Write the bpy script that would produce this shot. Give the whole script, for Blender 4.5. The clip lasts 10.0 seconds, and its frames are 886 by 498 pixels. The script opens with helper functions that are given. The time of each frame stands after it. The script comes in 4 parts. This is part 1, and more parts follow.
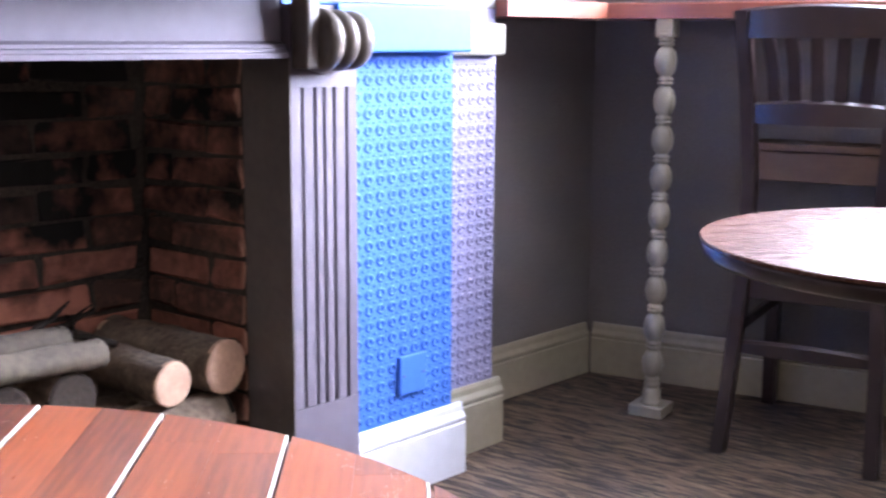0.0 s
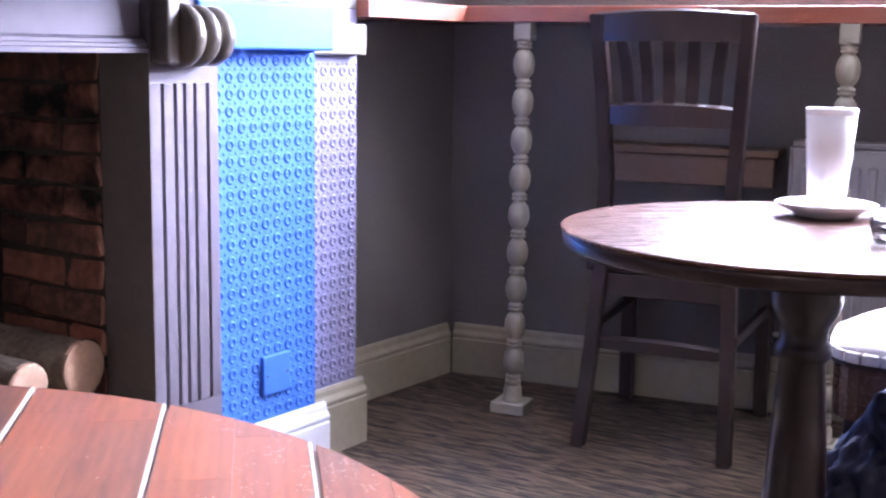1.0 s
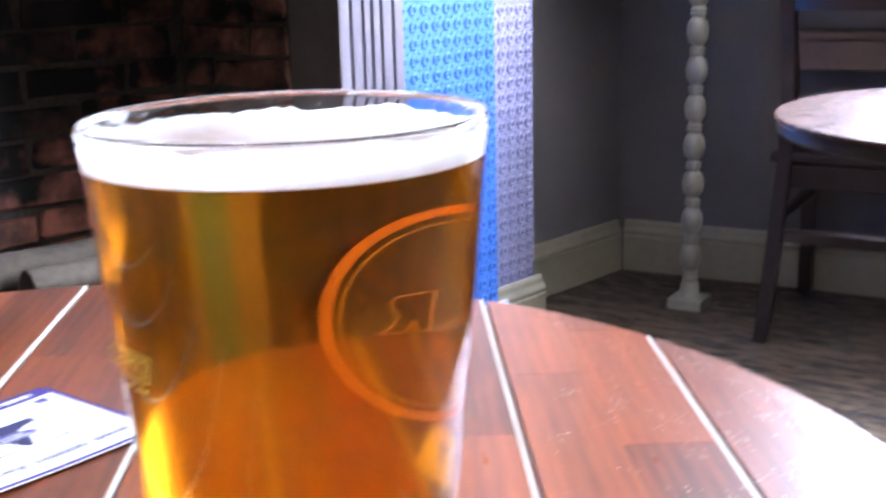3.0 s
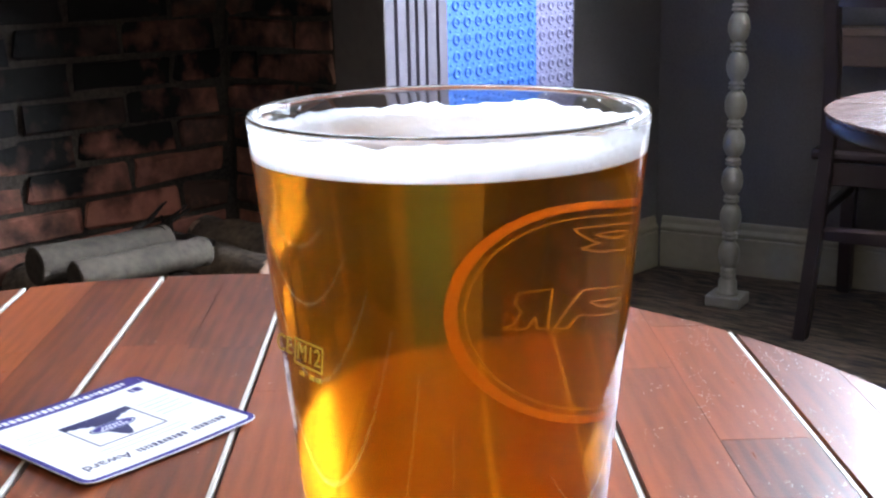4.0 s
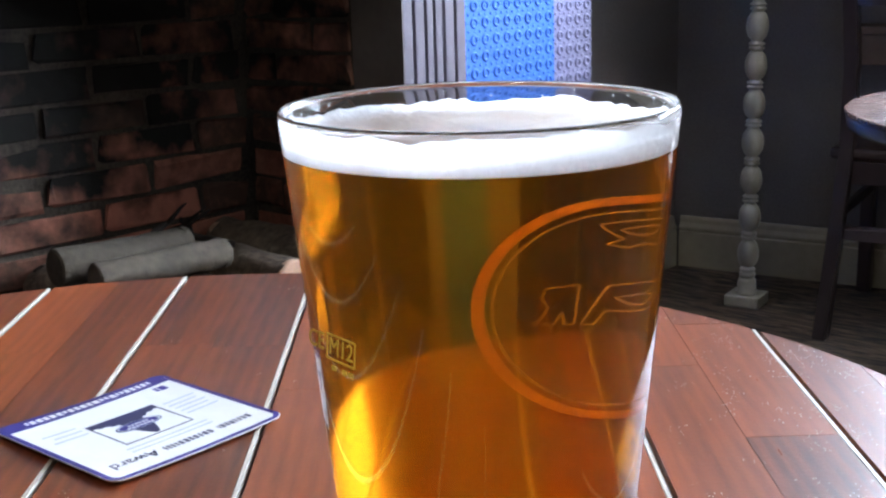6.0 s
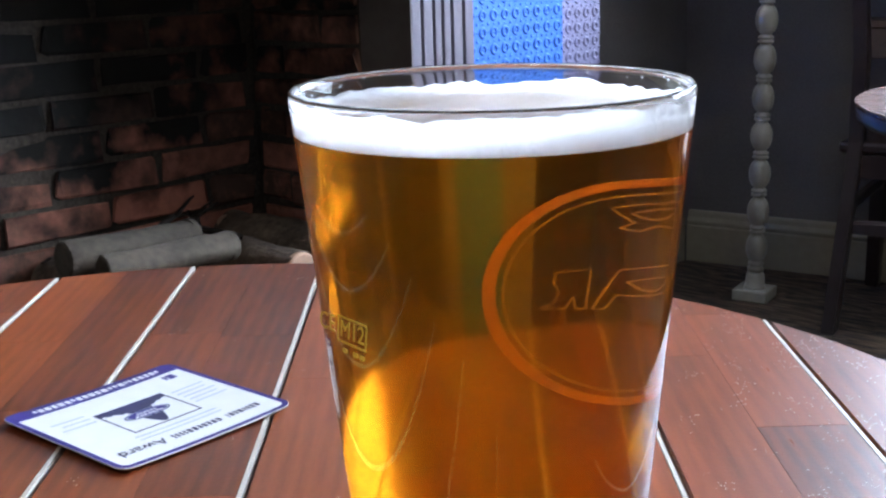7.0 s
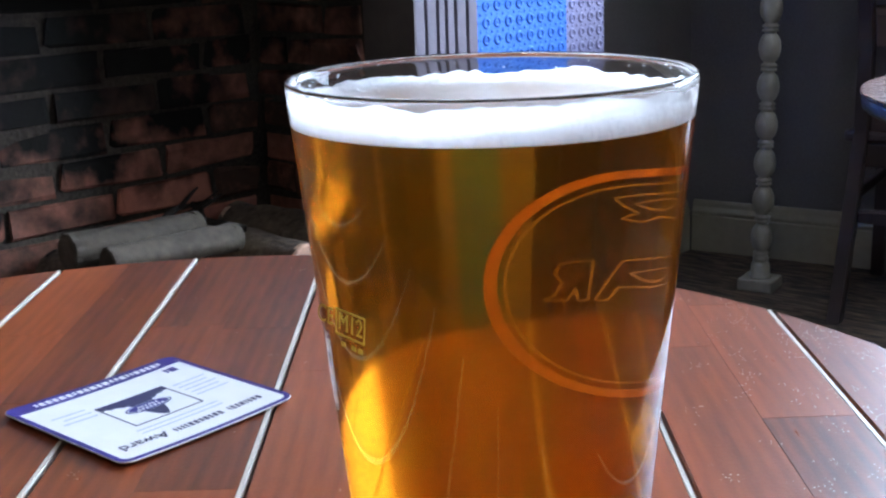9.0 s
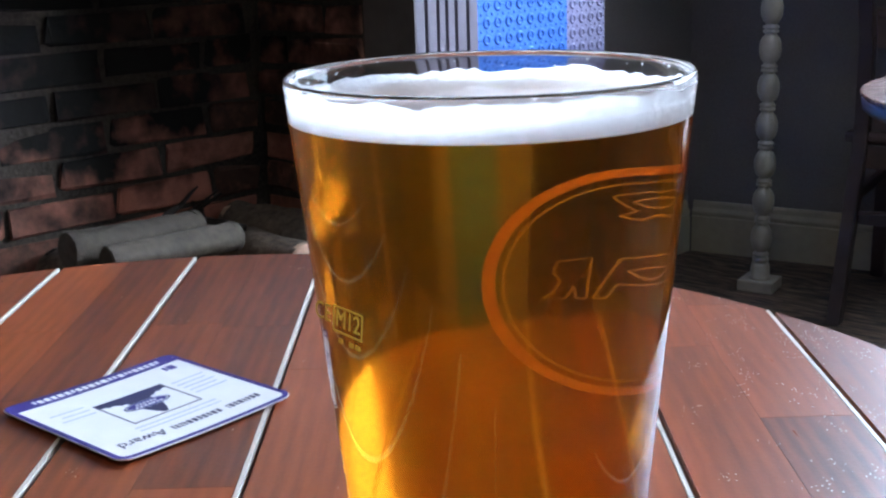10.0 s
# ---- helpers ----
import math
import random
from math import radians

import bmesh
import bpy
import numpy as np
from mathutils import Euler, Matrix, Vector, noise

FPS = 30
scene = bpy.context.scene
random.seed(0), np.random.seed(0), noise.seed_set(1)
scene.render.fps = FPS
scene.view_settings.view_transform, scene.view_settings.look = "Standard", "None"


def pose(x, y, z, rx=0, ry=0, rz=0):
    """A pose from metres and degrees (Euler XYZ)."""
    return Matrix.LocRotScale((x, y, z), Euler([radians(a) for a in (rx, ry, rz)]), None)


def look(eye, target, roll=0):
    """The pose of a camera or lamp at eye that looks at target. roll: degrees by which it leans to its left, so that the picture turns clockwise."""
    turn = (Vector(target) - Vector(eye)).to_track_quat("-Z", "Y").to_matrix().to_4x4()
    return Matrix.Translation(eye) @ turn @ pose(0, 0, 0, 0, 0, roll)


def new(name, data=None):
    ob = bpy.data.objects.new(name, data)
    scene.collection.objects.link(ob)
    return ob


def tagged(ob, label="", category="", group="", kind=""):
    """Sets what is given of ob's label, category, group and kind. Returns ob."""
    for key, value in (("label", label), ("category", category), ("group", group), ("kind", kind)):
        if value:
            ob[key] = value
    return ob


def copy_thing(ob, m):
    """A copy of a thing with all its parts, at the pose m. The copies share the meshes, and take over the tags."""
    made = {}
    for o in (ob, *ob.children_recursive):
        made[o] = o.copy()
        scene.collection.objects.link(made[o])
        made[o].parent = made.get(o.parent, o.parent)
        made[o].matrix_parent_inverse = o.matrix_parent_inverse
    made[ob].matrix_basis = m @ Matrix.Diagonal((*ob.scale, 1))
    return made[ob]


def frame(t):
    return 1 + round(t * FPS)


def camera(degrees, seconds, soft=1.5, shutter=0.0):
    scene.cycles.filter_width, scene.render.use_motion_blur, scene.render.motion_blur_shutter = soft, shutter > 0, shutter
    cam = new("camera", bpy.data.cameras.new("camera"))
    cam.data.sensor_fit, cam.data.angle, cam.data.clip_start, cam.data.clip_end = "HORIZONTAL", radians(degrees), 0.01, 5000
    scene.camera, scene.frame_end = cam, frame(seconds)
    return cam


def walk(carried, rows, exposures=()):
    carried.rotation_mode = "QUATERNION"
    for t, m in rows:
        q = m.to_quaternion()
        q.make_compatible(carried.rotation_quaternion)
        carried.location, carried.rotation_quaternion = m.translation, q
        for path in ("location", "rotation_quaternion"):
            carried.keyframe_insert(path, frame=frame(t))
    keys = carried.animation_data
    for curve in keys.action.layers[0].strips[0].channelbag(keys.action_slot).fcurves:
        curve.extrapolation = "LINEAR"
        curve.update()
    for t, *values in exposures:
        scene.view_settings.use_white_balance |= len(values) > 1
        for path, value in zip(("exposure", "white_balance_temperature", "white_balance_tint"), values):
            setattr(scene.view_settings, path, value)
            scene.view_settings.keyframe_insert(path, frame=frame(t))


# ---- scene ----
cam = camera(39.4, 10.0, soft=2.3, shutter=0.5)
EXPOSURE = [(0.0, 0.68, 6700, 26), (0.7, 0.62, 6450, 32), (2.3, 0.6, 6450, 28), (3.2, 0.3, 6450, 16), (4.5, -0.25, 6750, 11), (6.5, -0.45, 6480, 10), (8.0, -0.57, 6150, 10), (10.0, -0.6, 6120, 10)]
PATH = [
    (0, (0.1746, 0.0607, 0.992), (0.2394, 2.0207, 0.6588), 0.27),
    (0.5, (0.143, 0.0778, 0.9664), (0.3629, 2.0378, 0.6579), 0.54),
    (1, (0.1614, 0.0463, 0.9661), (0.4564, 2.0063, 0.6499), 0.88),
    (1.5, (0.1648, 0.0462, 0.9632), (0.4766, 2.0062, 0.6307), 1.06),
    (2, (0.1525, 0.0527, 0.9685), (0.4329, 2.0127, 0.6323), 1.5),
    (2.2, (0.134, 0.0528, 0.9728), (0.3887, 2.0108, 0.6389), 1.8),
    (2.5, (0.1044, 0.0581, 0.9682), (0.2945, 2.0181, 0.5847), 0.89),
    (2.8, (0.0707, 0.0716, 0.9642), (0.1933, 2.0336, 0.5149), 0.15),
    (3.0, (0.0508, 0.0672, 0.9607), (0.1298, 2.0272, 0.4836), -1.48),
    (3.2, (0.0413, 0.0683, 0.958), (0.0883, 2.0283, 0.4474), -2.87),
    (4.3, (0.0166, 0.0618, 0.9632), (0.051, 2.0218, 0.4843), -0.9),
    (4.5, (0.0175, 0.0606, 0.9633), (0.0459, 2.0206, 0.4812), -1.13),
    (5.0, (0.0153, 0.0641, 0.9609), (0.03, 2.0241, 0.4802), -1.69),
    (6.5, (0.016, 0.0628, 0.961), (0.021, 2.0228, 0.4765), -1.61),
    (7.0, (0.0146, 0.0653, 0.9575), (0.0116, 2.0253, 0.4671), -1.64),
    (7.5, (0.0157, 0.0676, 0.9562), (0.0024, 2.0276, 0.461), -1.76),
    (8.0, (0.0155, 0.0683, 0.9561), (0.003, 2.0283, 0.4514), -1.78),
    (8.5, (0.0154, 0.0682, 0.9569), (0.0034, 2.0282, 0.4497), -1.87),
    (9.0, (0.0159, 0.0691, 0.9567), (0.0042, 2.0291, 0.4509), -1.93),
    (9.5, (0.0161, 0.0674, 0.9578), (0.0041, 2.0274, 0.4551), -1.76),
    (10.0, (0.0164, 0.0687, 0.9561), (0.0047, 2.0287, 0.4507), -1.75),
]
walk(cam, [(t, look(eye, target, roll)) for t, eye, target, roll in PATH], EXPOSURE)

# ---- light ----
world = bpy.data.worlds.new("daylight")
scene.world = world
world.use_nodes = True
wn = world.node_tree
sky = wn.nodes.new("ShaderNodeTexSky")
sky.sky_type = "NISHITA"
sky.sun_disc = False
sky.sun_elevation, sky.sun_rotation = radians(35), radians(40)
wn.nodes["Background"].inputs[1].default_value = 0.12
wn.links.new(sky.outputs[0], wn.nodes["Background"].inputs[0])


def area_lamp(name, m, size_x, size_y, power, colour):
    data = bpy.data.lights.new(name, "AREA")
    data.shape, data.size, data.size_y, data.energy, data.color = "RECTANGLE", size_x, size_y, power, colour
    ob = new(name, data)
    ob.matrix_world = m
    return ob


CHIM = pose(0.32, 2.81, 0, 0, 0, 46)      # x along the chimney breast, y into the wall
WIN = pose(0.735, 3.70, 0, 0, 0, -32)     # x along the window wall from the corner, y into the wall

area_lamp("window_daylight", WIN @ pose(1.98, 0.125, 1.76, -90, 0, 0), 2.66, 1.24, 530, (0.66, 0.79, 1.0))
# weak warm fill light from overhead, added without a known source
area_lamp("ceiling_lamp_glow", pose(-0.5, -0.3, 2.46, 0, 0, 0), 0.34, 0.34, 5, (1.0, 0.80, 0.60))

# ---- materials ----


def material(name, colour, rough=0.5, metal=0.0, scale=30.0, vary=0.12, bump=0.1, big=3.0, coat=0.0, dark=None, pieces=0.0, detail=6.0, shine=0.5):
    """Base colour with two scales of noise, roughness change and a fine bump."""
    m = bpy.data.materials.new(name)
    m.use_nodes = True
    nt = m.node_tree
    b = nt.nodes["Principled BSDF"]
    tc = nt.nodes.new("ShaderNodeNewGeometry")
    small, large = nt.nodes.new("ShaderNodeTexNoise"), nt.nodes.new("ShaderNodeTexNoise")
    small.inputs["Scale"].default_value, large.inputs["Scale"].default_value = scale, big
    small.inputs["Detail"].default_value = detail
    for n in (small, large):
        nt.links.new(tc.outputs["Position"], n.inputs["Vector"])
    add = nt.nodes.new("ShaderNodeMath")
    add.operation = "ADD"
    nt.links.new(small.outputs["Fac"], add.inputs[0])
    nt.links.new(large.outputs["Fac"], add.inputs[1])
    last = add
    if pieces:
        info = nt.nodes.new("ShaderNodeObjectInfo")
        mul = nt.nodes.new("ShaderNodeMath")
        mul.operation = "MULTIPLY_ADD"
        mul.inputs[1].default_value = pieces
        nt.links.new(info.outputs["Random"], mul.inputs[0])
        nt.links.new(add.outputs[0], mul.inputs[2])
        sub = nt.nodes.new("ShaderNodeMath")
        sub.operation = "SUBTRACT"
        sub.inputs[1].default_value = pieces / 2
        nt.links.new(mul.outputs[0], sub.inputs[0])
        last = sub
    ramp = nt.nodes.new("ShaderNodeValToRGB")
    lo = dark or tuple(c * (1 - 2.2 * vary) for c in colour)
    hi = tuple(min(1, c * (1 + 1.2 * vary)) for c in colour)
    ramp.color_ramp.elements[0].position, ramp.color_ramp.elements[1].position = 0.3, 0.75
    ramp.color_ramp.elements[0].color, ramp.color_ramp.elements[1].color = (*lo, 1), (*hi, 1)
    half = nt.nodes.new("ShaderNodeMath")
    half.operation = "MULTIPLY"
    half.inputs[1].default_value = 0.5
    nt.links.new(last.outputs[0], half.inputs[0])
    nt.links.new(half.outputs[0], ramp.inputs[0])
    nt.links.new(ramp.outputs[0], b.inputs["Base Color"])
    rr = nt.nodes.new("ShaderNodeMapRange")
    rr.inputs["To Min"].default_value, rr.inputs["To Max"].default_value = max(0.02, rough - 0.08), min(1, rough + 0.08)
    nt.links.new(large.outputs["Fac"], rr.inputs["Value"])
    nt.links.new(rr.outputs[0], b.inputs["Roughness"])
    b.inputs["Metallic"].default_value = metal
    b.inputs["Specular IOR Level"].default_value = shine
    b.inputs["Coat Weight"].default_value = coat
    b.inputs["Coat Roughness"].default_value = 0.12
    if bump:
        bp = nt.nodes.new("ShaderNodeBump")
        bp.inputs["Strength"].default_value = bump
        bp.inputs["Distance"].default_value = 0.004
        nt.links.new(small.outputs["Fac"], bp.inputs["Height"])
        nt.links.new(bp.outputs[0], b.inputs["Normal"])
    return m


def wood(name, colour, dark, rough=0.3, coat=0.3, axis=1, stretch=14.0, fine=60.0, pieces=0.5, turn=0.0, specks=0.0, shine=0.5, rings_in=0.0, low=0.0, high=0.9, grain_in=0.45, sheen_vary=0.03, coat_rough=0.15, detail=8.0, relief=0.04):
    """Wood with grain drawn out along one axis; each piece differs."""
    m = bpy.data.materials.new(name)
    m.use_nodes = True
    nt = m.node_tree
    b = nt.nodes["Principled BSDF"]
    geo = nt.nodes.new("ShaderNodeNewGeometry")
    info = nt.nodes.new("ShaderNodeObjectInfo")
    mp = nt.nodes.new("ShaderNodeMapping")
    turned = nt.nodes.new("ShaderNodeMapping")
    turned.inputs["Rotation"].default_value[2] = turn
    s = [fine, fine, fine]
    s[axis] = fine / stretch
    mp.inputs["Scale"].default_value = s
    nt.links.new(geo.outputs["Position"], turned.inputs["Vector"])
    nt.links.new(turned.outputs[0], mp.inputs["Vector"])
    off = nt.nodes.new("ShaderNodeVectorMath")
    off.operation = "ADD"
    wide = nt.nodes.new("ShaderNodeVectorMath")
    wide.operation = "SCALE"
    wide.inputs["Scale"].default_value = 37.0
    comb = nt.nodes.new("ShaderNodeCombineXYZ")
    for i in range(3):
        nt.links.new(info.outputs["Random"], comb.inputs[i])
    nt.links.new(comb.outputs[0], wide.inputs[0])
    nt.links.new(mp.outputs[0], off.inputs[0])
    nt.links.new(wide.outputs[0], off.inputs[1])
    grain, figure = nt.nodes.new("ShaderNodeTexNoise"), nt.nodes.new("ShaderNodeTexNoise")
    grain.inputs["Scale"].default_value, grain.inputs["Detail"].default_value, grain.inputs["Roughness"].default_value = 3.0, detail, 0.65 if detail > 4 else 0.5
    figure.inputs["Scale"].default_value, figure.inputs["Detail"].default_value, figure.inputs["Distortion"].default_value = 0.7, 2.0, 0.1
    for n in (grain, figure):
        nt.links.new(off.outputs[0], n.inputs["Vector"])
    rings = nt.nodes.new("ShaderNodeTexWave")
    rings.wave_type, rings.bands_direction = "BANDS", "X" if axis else "Z"
    rings.inputs["Scale"].default_value, rings.inputs["Distortion"].default_value = 0.55, 7.0
    rings.inputs["Detail"].default_value, rings.inputs["Detail Scale"].default_value = 2.0, 0.45
    nt.links.new(off.outputs[0], rings.inputs["Vector"])
    mix = nt.nodes.new("ShaderNodeMath")
    mix.operation = "MULTIPLY_ADD"
    mix.inputs[1].default_value = grain_in
    nt.links.new(grain.outputs["Fac"], mix.inputs[0])
    ringed = nt.nodes.new("ShaderNodeMath")
    ringed.operation = "MULTIPLY_ADD"
    ringed.inputs[1].default_value = rings_in
    nt.links.new(rings.outputs["Fac"], ringed.inputs[0])
    half = nt.nodes.new("ShaderNodeMath")
    half.operation = "MULTIPLY"
    half.inputs[1].default_value = 1.0 - grain_in
    nt.links.new(figure.outputs["Fac"], half.inputs[0])
    nt.links.new(half.outputs[0], ringed.inputs[2])
    nt.links.new(ringed.outputs[0], mix.inputs[2])
    tone = nt.nodes.new("ShaderNodeMath")
    tone.operation = "MULTIPLY_ADD"
    tone.inputs[1].default_value = pieces
    nt.links.new(info.outputs["Random"], tone.inputs[0])
    nt.links.new(mix.outputs[0], tone.inputs[2])
    sub = nt.nodes.new("ShaderNodeMath")
    sub.operation = "SUBTRACT"
    sub.inputs[1].default_value = pieces / 2
    nt.links.new(tone.outputs[0], sub.inputs[0])
    ramp = nt.nodes.new("ShaderNodeValToRGB")
    ramp.color_ramp.elements[0].position, ramp.color_ramp.elements[1].position = low, high
    ramp.color_ramp.elements[0].color, ramp.color_ramp.elements[1].color = (*dark, 1), (*colour, 1)
    nt.links.new(sub.outputs[0], ramp.inputs[0])
    out = ramp.outputs[0]
    rr = nt.nodes.new("ShaderNodeMapRange")
    rr.inputs["To Min"].default_value, rr.inputs["To Max"].default_value = rough + sheen_vary, max(0.03, rough - sheen_vary)
    nt.links.new(grain.outputs["Fac"], rr.inputs["Value"])
    nt.links.new(rr.outputs[0], b.inputs["Roughness"])
    if specks:
        dots = nt.nodes.new("ShaderNodeTexVoronoi")
        dots.inputs["Scale"].default_value = specks
        nt.links.new(geo.outputs["Position"], dots.inputs["Vector"])
        near = nt.nodes.new("ShaderNodeMapRange")
        near.inputs["From Min"].default_value, near.inputs["From Max"].default_value = 0.21, 0.12
        nt.links.new(dots.outputs["Distance"], near.inputs["Value"])
        where = nt.nodes.new("ShaderNodeTexNoise")
        where.inputs["Scale"].default_value = 55.0
        nt.links.new(geo.outputs["Position"], where.inputs["Vector"])
        # pale dust specks only towards +x, painted in as glints of the window glare
        place, glare_side = nt.nodes.new("ShaderNodeSeparateXYZ"), nt.nodes.new("ShaderNodeMapRange")
        nt.links.new(geo.outputs["Position"], place.inputs[0])
        glare_side.inputs["From Min"].default_value, glare_side.inputs["From Max"].default_value = 0.09, 0.30
        glare_side.inputs["To Min"].default_value, glare_side.inputs["To Max"].default_value = 0.68, 0.36
        nt.links.new(place.outputs[0], glare_side.inputs["Value"])
        some = nt.nodes.new("ShaderNodeMath")
        some.operation = "GREATER_THAN"
        nt.links.new(glare_side.outputs[0], some.inputs[1])
        nt.links.new(where.outputs["Fac"], some.inputs[0])
        both = nt.nodes.new("ShaderNodeMath")
        both.operation = "MULTIPLY"
        nt.links.new(near.outputs[0], both.inputs[0])
        nt.links.new(some.outputs[0], both.inputs[1])
        sparkle = both
        soft = nt.nodes.new("ShaderNodeMath")
        soft.operation = "MULTIPLY"
        soft.inputs[1].default_value = 0.85
        nt.links.new(both.outputs[0], soft.inputs[0])
        dust_glint = nt.nodes.new("ShaderNodeMix")
        dust_glint.data_type = "RGBA"
        dust_glint.inputs["B"].default_value = (0.75, 0.70, 0.62, 1)
        nt.links.new(soft.outputs[0], dust_glint.inputs["Factor"])
        nt.links.new(out, dust_glint.inputs["A"])
        out = dust_glint.outputs["Result"]
    nt.links.new(out, b.inputs["Base Color"])
    b.inputs["Specular IOR Level"].default_value = shine
    b.inputs["Coat Weight"].default_value = coat
    b.inputs["Coat Roughness"].default_value = coat_rough
    bp = nt.nodes.new("ShaderNodeBump")
    bp.inputs["Strength"].default_value, bp.inputs["Distance"].default_value = relief, 0.0006
    nt.links.new(grain.outputs["Fac"], bp.inputs["Height"])
    last = bp
    if specks:
        grit = nt.nodes.new("ShaderNodeBump")
        grit.inputs["Strength"].default_value, grit.inputs["Distance"].default_value = 0.3, 0.0006
        nt.links.new(sparkle.outputs[0], grit.inputs["Height"])
        nt.links.new(bp.outputs[0], grit.inputs["Normal"])
        pores, peel = nt.nodes.new("ShaderNodeTexNoise"), nt.nodes.new("ShaderNodeBump")
        pores.inputs["Scale"].default_value, pores.inputs["Detail"].default_value = 520.0, 3.0
        nt.links.new(geo.outputs["Position"], pores.inputs["Vector"])
        peel.inputs["Strength"].default_value, peel.inputs["Distance"].default_value = 0.16, 0.0004
        nt.links.new(pores.outputs["Fac"], peel.inputs["Height"])
        nt.links.new(grit.outputs[0], peel.inputs["Normal"])
        last = peel
    nt.links.new(last.outputs[0], b.inputs["Normal"])
    return m


def glass_material(name, colour, ior, rough=0.0):
    m = bpy.data.materials.new(name)
    m.use_nodes = True
    nt = m.node_tree
    nt.nodes.remove(nt.nodes["Principled BSDF"])
    g = nt.nodes.new("ShaderNodeBsdfGlass")
    g.inputs["Color"].default_value = (*colour, 1)
    g.inputs["IOR"].default_value = ior
    g.inputs["Roughness"].default_value = rough
    nt.links.new(g.outputs[0], nt.nodes["Material Output"].inputs["Surface"])
    return m


def hazy_beer(name, colour, ior, rough, wide, share):
    """Beer whose fine haze spreads a share of the light that passes."""
    m = glass_material(name, colour, ior, rough)
    nt = m.node_tree
    clear = nt.nodes["Glass BSDF"]
    broad, mix = nt.nodes.new("ShaderNodeBsdfGlass"), nt.nodes.new("ShaderNodeMixShader")
    broad.inputs["Color"].default_value = (*colour, 1)
    broad.inputs["IOR"].default_value, broad.inputs["Roughness"].default_value = ior, wide
    mix.inputs[0].default_value = share
    nt.links.new(clear.outputs[0], mix.inputs[1])
    nt.links.new(broad.outputs[0], mix.inputs[2])
    nt.links.new(mix.outputs[0], nt.nodes["Material Output"].inputs["Surface"])
    return m


def print_material(name, colour):
    """A thin printed film that lets light through."""
    m = bpy.data.materials.new(name)
    m.use_nodes = True
    nt = m.node_tree
    nt.nodes.remove(nt.nodes["Principled BSDF"])
    d, t, mix = nt.nodes.new("ShaderNodeBsdfDiffuse"), nt.nodes.new("ShaderNodeBsdfTranslucent"), nt.nodes.new("ShaderNodeMixShader")
    d.inputs[0].default_value = t.inputs[0].default_value = (*colour, 1)
    nt.links.new(d.outputs[0], mix.inputs[1])
    nt.links.new(t.outputs[0], mix.inputs[2])
    nt.links.new(mix.outputs[0], nt.nodes["Material Output"].inputs["Surface"])
    return m


def carpet_material():
    """Brown carpet with dark wavering stripes that run along the window wall."""
    m = bpy.data.materials.new("striped carpet")
    m.use_nodes = True
    nt = m.node_tree
    b = nt.nodes["Principled BSDF"]
    geo, mp = nt.nodes.new("ShaderNodeNewGeometry"), nt.nodes.new("ShaderNodeMapping")
    turned = nt.nodes.new("ShaderNodeMapping")
    turned.inputs["Rotation"].default_value[2] = radians(40)
    mp.inputs["Scale"].default_value = (7.5, 62, 1)
    nt.links.new(geo.outputs["Position"], turned.inputs["Vector"])
    nt.links.new(turned.outputs[0], mp.inputs["Vector"])
    bands = nt.nodes.new("ShaderNodeTexNoise")
    bands.inputs["Scale"].default_value, bands.inputs["Detail"].default_value = 1.0, 4.0
    bands.inputs["Distortion"].default_value = 1.8
    nt.links.new(mp.outputs[0], bands.inputs["Vector"])
    ramp = nt.nodes.new("ShaderNodeValToRGB")
    e = ramp.color_ramp.elements
    e[0].position, e[0].color = 0.41, (0.014, 0.010, 0.007, 1)
    e[1].position, e[1].color = 0.65, (0.150, 0.106, 0.062, 1)
    mid = e.new(0.5)
    mid.color = (0.068, 0.043, 0.026, 1)
    nt.links.new(bands.outputs["Fac"], ramp.inputs[0])
    nt.links.new(ramp.outputs[0], b.inputs["Base Color"])
    pile = nt.nodes.new("ShaderNodeTexNoise")
    pile.inputs["Scale"].default_value = 260.0
    nt.links.new(geo.outputs["Position"], pile.inputs["Vector"])
    bp = nt.nodes.new("ShaderNodeBump")
    bp.inputs["Strength"].default_value, bp.inputs["Distance"].default_value = 0.7, 0.004
    nt.links.new(pile.outputs["Fac"], bp.inputs["Height"])
    nt.links.new(bp.outputs[0], b.inputs["Normal"])
    b.inputs["Roughness"].default_value = 0.95
    return m


